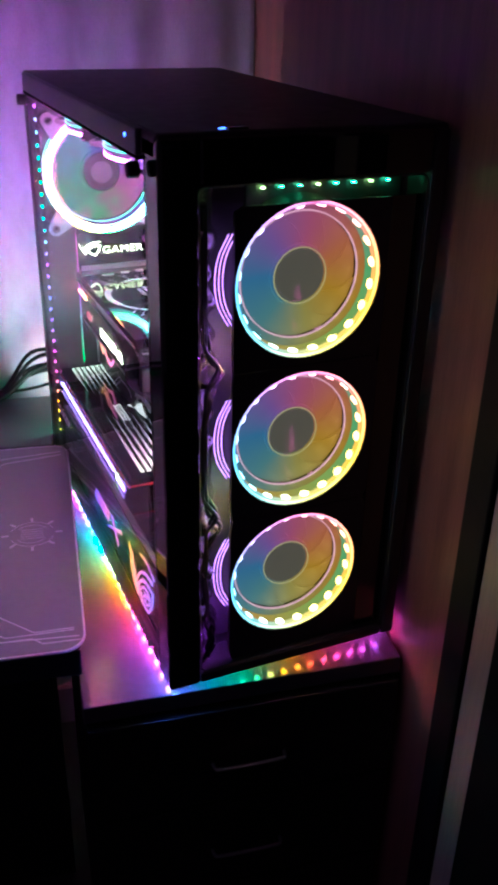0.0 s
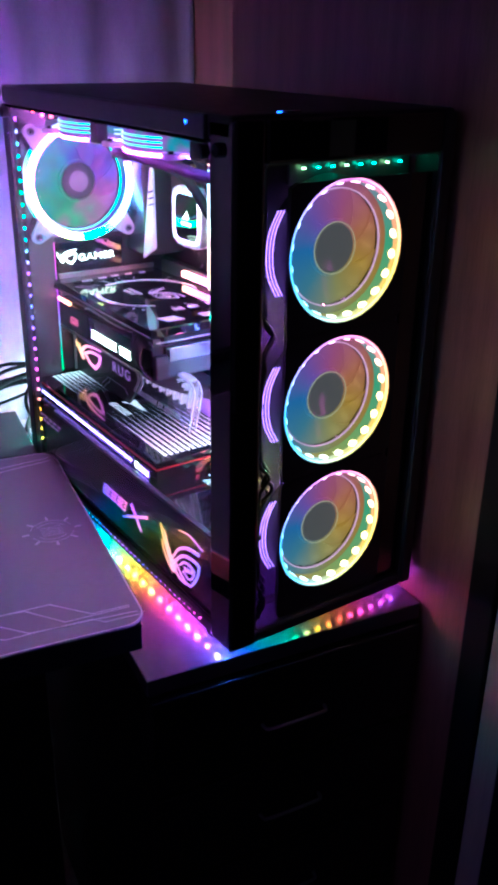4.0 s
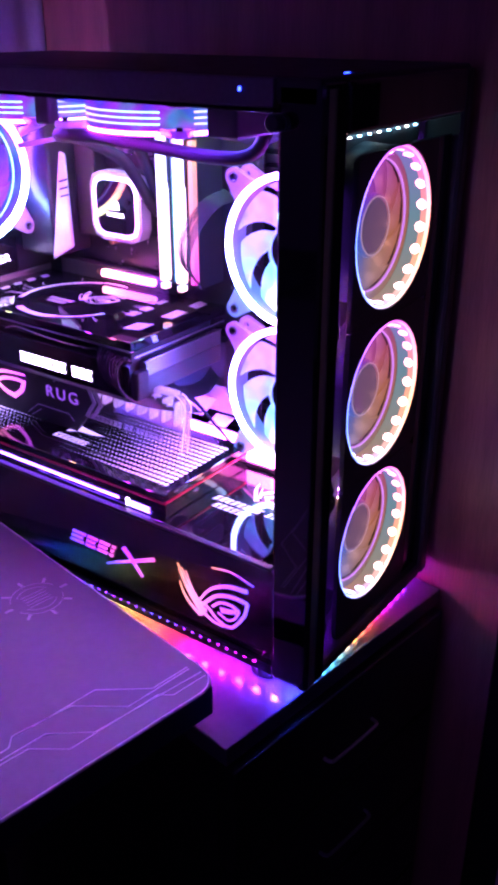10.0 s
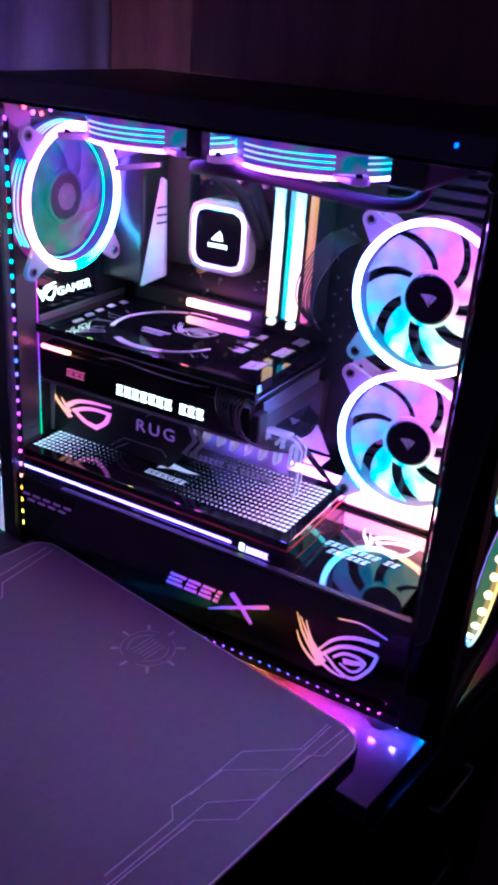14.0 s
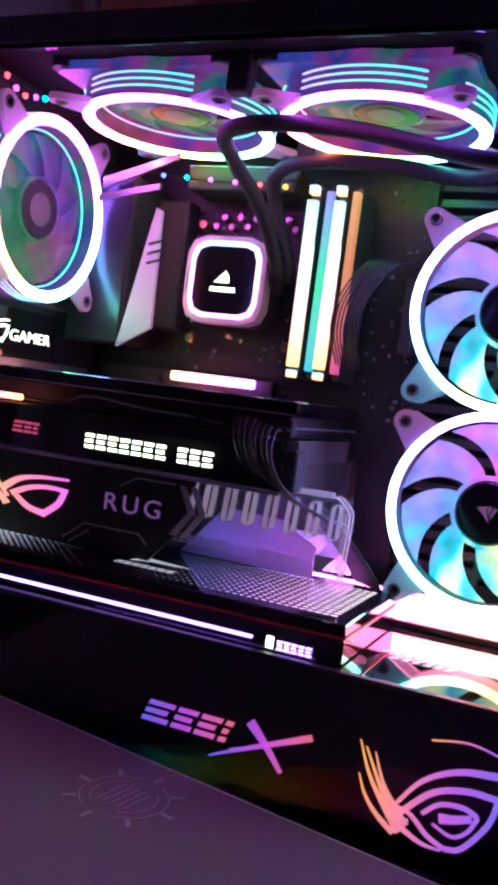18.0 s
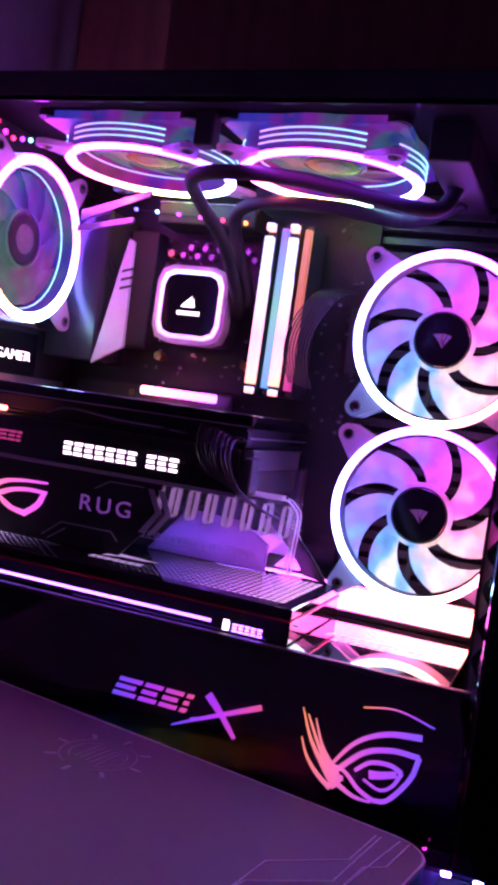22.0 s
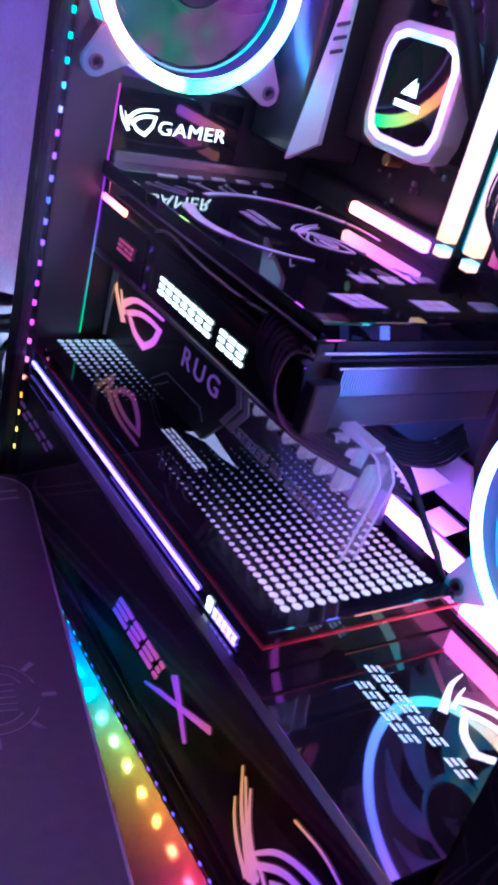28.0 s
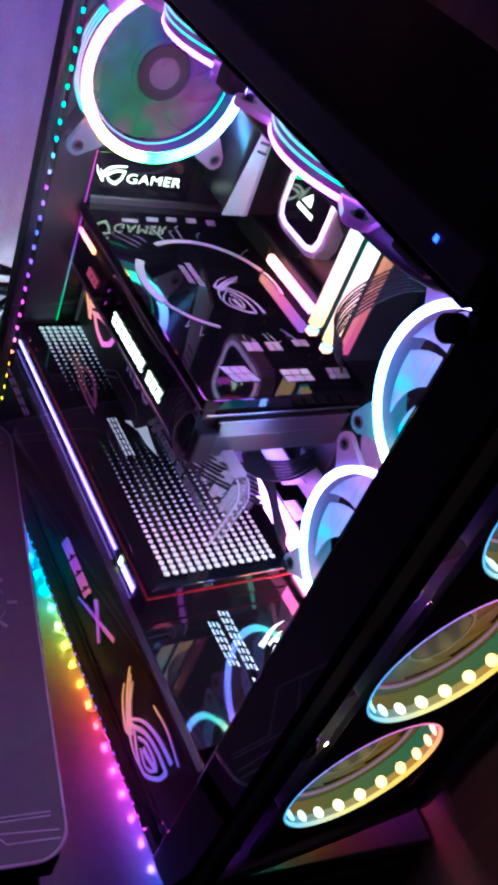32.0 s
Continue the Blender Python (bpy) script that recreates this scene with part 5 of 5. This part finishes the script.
for k in range(2):
    part("chevron", moved(slab([(0.150 + 0.008 * k, 0.020), (0.1545 + 0.008 * k, 0.020), (0.166 + 0.008 * k, 0.036), (0.158 + 0.008 * k, 0.052), (0.1535 + 0.008 * k, 0.052), (0.1615 + 0.008 * k, 0.036)], 0, 0.0008), on_side(0.0602, 0.432, 0.1425)), print_white if k else print_grey, sign, "pale chevron")
glint = slab([(0.0, 0.0), (0.098, 0.0), (0.098, 0.02), (0.075, 0.034), (0.03, 0.036)], 0, 0.003)
part("back_sheet", moved(glint, on_side(0.118, 0.300, 0.1425)), thin_sheet, sign, "milky translucent sheet")
for pts in ([(0.012, 0.002), (0.05, 0.03)], [(0.02, 0.002), (0.056, 0.028)], [(0.05, 0.003), (0.09, 0.012)], [(0.034, 0.034), (0.07, 0.02), (0.096, 0.019)]):
    part("engraved_line", moved(ribbon(pts, 0.0009, n=1), on_side(0.1176, 0.300, 0.1425)), black_matte, sign)
part("frame_edge", moved(slab([(0, 0), (0.002, 0), (0.006, 0.055), (0, 0.055)], 0, 0.002), on_side(0.06, 0.434, 0.143)), white_plastic, sign)

# clear acrylic comb that props the card; its edges carry an added glow
comb = thing("acrylic_comb", "clear acrylic support with a row of slots", "support")
for k, (x, y, z, w, h, lean) in enumerate(((0.158, 0.262, 0.144, 0.042, 0.022, 0.02), (0.166, 0.214, 0.15, 0.03, 0.026, -0.014), (0.15, 0.205, 0.143, 0.02, 0.012, 0.01))):
    part("facet", moved(slab([(0, 0), (w, 0), (w + lean, h), (lean, h)], 0, 0.002), on_side(x, y, z)), white_plastic, comb, "white angular facet")
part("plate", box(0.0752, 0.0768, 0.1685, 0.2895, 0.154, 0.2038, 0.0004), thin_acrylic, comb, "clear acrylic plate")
part("top_edge", box(0.0718, 0.0802, 0.1815, 0.29, 0.2012, 0.2046, 0.0008), glow_acrylic, comb, "cut edge with an added glow")
leg_path = bow([Vector(p) for p in ((0, 0.1815, 0.2029), (0, 0.1775, 0.2018), (0, 0.1712, 0.196), (0, 0.1698, 0.192), (0, 0.1696, 0.178), (0, 0.1696, 0.154))], 4)
leg = bmesh.new()
rows = [[leg.verts.new((x, p[1] + d, p[2] + d * 0.3)) for x, d in ((0.0718, -0.0016), (0.0802, -0.0016), (0.0802, 0.0016), (0.0718, 0.0016))] for p in leg_path]
for p, q in zip(rows, rows[1:]):
    for k in range(4):
        leg.faces.new((p[k], p[(k + 1) % 4], q[(k + 1) % 4], q[k]))
part("end_edge", leg, glow_band_acrylic, comb, "clear rounded end with an added glow", smooth=True)
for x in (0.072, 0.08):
    part("cut_line", hose([(x, p[1] - 0.0016, p[2] - 0.0005) for p in leg_path], 0.00055, 6, 1), glow_cut_acrylic, comb, "cut edge with an added glow", smooth=True)
slot_rim = round_rect(-0.0033, 0.0033, -0.0115, 0.0115, 0.003, 4)
slot_in = round_rect(-0.0027, 0.0027, -0.0109, 0.0109, 0.0025, 4)
slot_core = round_rect(-0.0024, 0.0024, -0.0106, 0.0106, 0.0022, 4)
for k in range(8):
    for name, lines, sides, stuff_of in (("slot_rim", (slot_rim, slot_in), ((0, 1), (1, 3), (3, 2), (2, 0)), glow_band_acrylic), ("slot_wall", (slot_in, slot_core), ((0, 1), (3, 2)), glow_cut_acrylic)):
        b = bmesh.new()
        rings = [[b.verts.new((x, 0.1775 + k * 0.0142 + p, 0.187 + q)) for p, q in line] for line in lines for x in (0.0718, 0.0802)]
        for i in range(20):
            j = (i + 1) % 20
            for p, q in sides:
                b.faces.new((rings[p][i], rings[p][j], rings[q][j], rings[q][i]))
        part(name, b, stuff_of, comb, "frosted slot wall with an added glow" if name == "slot_wall" else "clear slot rim with an added glow")
part("word_bars", moved(lettering_bars([0.0042] * 8 + [0] + [0.0042] * 2 + [0] + [0.0042] * 6, 0.0048, 0.0011, 0.1, 0.2), on_side(0.0742, 0.283, 0.1585)), print_grey, comb)
for ob in comb.children:
    if not ob.name.startswith("facet"):
        for v in ob.data.vertices:
            v.co.x += 0.2 * (v.co.z - 0.203)

# lit sign on the rear wall
lit = thing("rear_sign", "black rear sign panel with lit white lettering", "sign")
part("panel", box(0.0425, 0.128, 0.4335, 0.436, 0.262, 0.298, 0.0006), black_gloss, lit)
words("letters", "GAMER", 0.0112, on_rear(0.0705, 0.4332, 0.2745), white_sign, lit, "bright white letters", wide=1.25, bold=-0.0001, spread=1.06)
part("eye_emblem", moved(swept_eye(0.0245), on_rear(0.0445, 0.4334, 0.2725)), white_sign, lit, "bright white eye-shaped emblem with an added glow")
part("edge_line", box(0.0405, 0.0413, 0.4305, 0.4312, 0.145, 0.30), glow("violet_edge_line", [GREEN, VIO, MAG], 0.9, "z"), lit, "thin glowing edge line")

# cables inside
def bundle(name, label, centre, spread, n, r, seed, material=rubber):
    rr = random.Random(seed)
    t = thing(name, label, "cable", "cables inside")
    for k in range(n):
        s = (k / (n - 1) - 0.5)
        pts = [(x + spread[0] * s + rr.uniform(-0.0006, 0.0006), y + spread[1] * s, z + spread[2] * s) for x, y, z in centre]
        part("wire", hose(pts, r, 6, 6), material, t, smooth=True)


sleeve = surface("glossy_black_sleeve", (0.04, 0.038, 0.042), 0.22, vary=0.3, grain=900, bump=0.2)
bundle("power_cable", "black sleeved power cable arching to the mainboard", [(0.155, 0.180, 0.362), (0.135, 0.190, 0.354), (0.119, 0.2, 0.329), (0.118, 0.203, 0.305), (0.134, 0.2015, 0.284)], (0.012, 0.022, 0.004), 9, 0.0006, 1, sleeve)
bundle("card_cable", "black sleeved cable plugged into the graphics card", [(0.05, 0.218, 0.2405), (0.038, 0.222, 0.2425), (0.0335, 0.222, 0.228), (0.038, 0.214, 0.211), (0.062, 0.203, 0.197), (0.10, 0.186, 0.184)], (0.004, 0.026, 0.008), 8, 0.0011, 2, sleeve)
bundle("fan_cables", "thin black fan cables looped under the graphics card", [(0.09, 0.203, 0.1985), (0.105, 0.196, 0.192), (0.13, 0.195, 0.189), (0.15, 0.198, 0.196)], (0.004, 0.012, 0.006), 7, 0.001, 5)
bundle("thin_cables", "thin black cables hanging behind the support", [(0.10, 0.212, 0.198), (0.115, 0.195, 0.18), (0.12, 0.176, 0.16), (0.128, 0.166, 0.143)], (0.012, 0.018, 0.0), 10, 0.0012, 3)
plug = part("card_plug", box(0.0425, 0.052, 0.202, 0.226, 0.2365, 0.2455, 0.001), black_matte)
tagged(plug, "black power plug on the graphics card", "plug")
words("marking", "PCIe", 0.0042, on_side(0.0422, 0.2105, 0.2385), print_grey, plug)
tagged(part("thin_wire", hose([(0.043, 0.36, 0.238), (0.0405, 0.34, 0.2435), (0.041, 0.30, 0.2405), (0.043, 0.265, 0.2395), (0.05, 0.25, 0.238)], 0.0009, 6, 6), alu, smooth=True), "thin pale wire along the graphics card", "wire")
tagged(part("top_led_string", hose([(0.15, 0.39, 0.418), (0.15, 0.35, 0.412), (0.15, 0.30, 0.410), (0.15, 0.262, 0.413)], 0.0008, 6, 5), rubber, smooth=True), "thin wire with small lights under the roof", "light string")
string = bpy.context.scene.objects["top_led_string"]
for k in range(6):
    part("bead", moved(disc(0.0016, -0.001, 0.001, 10, 0.0003), on_side(0.1485, 0.37 - 0.02 * k, 0.4135 - 0.0012 * k)), glow("bead_%d" % k, [(BLUE, CYAN, VIO, MAG, RED, ORG)[k]], 6.0), string)


corner = part("corner_led_string", hose([(0.022, 0.4255, 0.447), (0.03, 0.424, 0.441), (0.042, 0.4245, 0.437), (0.055, 0.4235, 0.4405), (0.07, 0.4245, 0.444)], 0.0007, 6, 5), rubber, smooth=True)
tagged(corner, "thin wire with small red and pink lights in the roof corner", "light string")
for k, (x, z) in enumerate(((0.025, 0.4425), (0.035, 0.438), (0.045, 0.4365), (0.056, 0.4395), (0.066, 0.442))):
    part("bead", moved(disc(0.0018, -0.001, 0.001, 10, 0.0003), on_rear(x, 0.4225, z)), glow("corner_bead_%d" % k, [(RED, MAG, RED, VIO, CYAN)[k]], 7.0), corner)


# ---- light strips of the case ----
def led_strip(name, label, start, end, n, stops, power, size, m_of):
    t = thing(name, label, "light strip", "case light strips")
    a, c = Vector(start), Vector(end)
    d = (c - a).normalized()
    part("tape", hose([a, a.lerp(c, 0.5), c], 0.0011, 4, 1), black_matte, t)
    part("backing", moved(box(-(c - a).length / 2, (c - a).length / 2, -0.0024, 0.0024, -0.0019, -0.0008), Matrix.Translation(a.lerp(c, 0.5)) @ m_of), black_matte, t, "black tape backing")
    for k in range(n):
        f = k / (n - 1)
        s = f * (len(stops) - 1)
        i = min(int(s), len(stops) - 2)
        col = tuple(stops[i][j] + (stops[i + 1][j] - stops[i][j]) * (s - i) for j in range(3))
        gm = glow("%s_diode_%d" % (name, k), [col], power)
        p = a.lerp(c, f)
        bm = box(-size, size, -size * 0.6, size * 0.6, -0.0006, 0.0012, 0.0004)
        o = part("diode", moved(bm, Matrix.Translation(p) @ m_of), gm, t)


AX_SIDE = axes((0, 0, 0), (0, -1, 0), (0, 0, 1))
AX_UPR = axes((0, 0, 0), (0, 0, 1), (0, 1, 0))
led_strip("rear_light_strip", "row of small coloured diodes up the rear pillar", (0.0062, 0.4255, 0.065), (0.0062, 0.4255, 0.435), 30, [YEL, ORG, MAG, VIO, BLUE, VIO, CYAN, GREEN, CYAN, VIO], 4.0, 0.0017, AX_UPR)
led_strip("lower_light_strip", "row of tiny diodes along the foot of the glass", (-0.001, 0.045, 0.0285), (-0.001, 0.40, 0.0285), 40, [MAG, VIO, BLUE, VIO, BLUE, CYAN, GREEN, ORG], 3.0, 0.0011, AX_SIDE)
led_strip("under_light_strip", "rainbow diode strip glowing under the case edge", (0.0105, 0.014, 0.0128), (0.0105, 0.40, 0.0128), 22, strip_colors, 230.0, 0.0026, axes((0, 0, 0), (0, -1, 0), (-0.7071, 0, 0.7071)))
led_strip("front_under_light_strip", "rainbow diode strip glowing under the case front", (0.02, 0.016, 0.0135), (0.213, 0.016, 0.0135), 15, [BLUE, CYAN, (0.05, 0.7, 0.4), ORG, RED, MAG, VIO], 34.0, 0.0024, axes((0, 0, 0), (1, 0, 0), (0, -0.7071, 0.7071)))
# unseen strip added to throw colour on the wardrobe panel
led_strip("side_under_light_strip", "unseen diode strip added under the case edge to light the wardrobe side", (0.2125, 0.02, 0.0145), (0.2125, 0.30, 0.0145), 12, [MAG, VIO, BLUE, CYAN, GREEN], 26.0, 0.0024, axes((0, 0, 0), (0, 1, 0), (0.7071, 0, 0.7071)))
# two unseen strips added behind the case to brighten the curtain
led_strip("back_edge_light_strip", "unseen coloured diode strip added up the rear edge to light the curtain", (0.008, 0.4465, 0.05), (0.008, 0.4465, 0.45), 16, [(0.05, 0.75, 0.35), (0.03, 0.5, 0.7), (0.9, 0.03, 0.35), (0.85, 0.03, 0.6), (0.1, 0.06, 1), (0.05, 0.1, 1), (0.5, 0.03, 1), (0.6, 0.03, 0.9)], 520.0, 0.0024, axes((0, 0, 0), (0, 0, 1), (0.7071, 0.7071, 0)))
led_strip("back_under_light_strip", "unseen diode strip added on the back edge to light the curtain's foot", (0.004, 0.4465, 0.03), (0.13, 0.4465, 0.03), 9, [(0.6, 0.35, 0.9), (0.3, 0.6, 0.8), (0.9, 0.25, 0.3), (0.1, 0.3, 0.9)], 2600.0, 0.0024, axes((0, 0, 0), (-1, 0, 0), (0, 0, 1)))

# cables behind the desk
cable_black = surface("black_cable_sheath", (0.004, 0.004, 0.0045), 0.6, vary=0.3, grain=300, bump=0.05, spec=0.12)
rnd = random.Random(21)
for k in range(8):
    x, y = rnd.uniform(0.03, 0.085), 0.468 + rnd.uniform(0, 0.05)
    pts = [(0.10 + rnd.uniform(-0.04, 0.05), 0.452, 0.05 + 0.03 * k), (x + 0.03, y, 0.09 + rnd.uniform(-0.03, 0.05)), (x - 0.012, y + 0.02, 0.06 + rnd.uniform(-0.03, 0.035)), (x, y + 0.015, rnd.uniform(-0.05, 0.02)), (x + 0.01, y + 0.01, -0.3)]
    tagged(part("back_cable", hose(pts, rnd.choice((0.0013, 0.0018, 0.0026)), 8, 8), cable_black, smooth=True), "black cable hanging down behind the case", "cable", "cables behind the case")
for k in range(7):
    y, z = 0.552 + rnd.uniform(-0.008, 0.008), 0.062 + 0.007 * k
    pts = [(0.09 + rnd.uniform(-0.04, 0.06), 0.452, 0.09 + 0.03 * k), (0.06, 0.49 + rnd.uniform(0, 0.02), z + 0.04), (0.0, y, z + rnd.uniform(0, 0.02)), (-0.05, y, 0.0565 + rnd.uniform(0, 0.012)), (-0.14, y + 0.008, 0.0575 + rnd.uniform(0, 0.02)), (-0.3, y + 0.03, 0.0555), (-0.5, y + 0.055, 0.0555)]
    tagged(part("back_cable", hose(pts, rnd.choice((0.002, 0.0026, 0.0036)), 8, 8), cable_black, smooth=True), "black cable draped along the back of the desk", "cable", "cables on the desk")
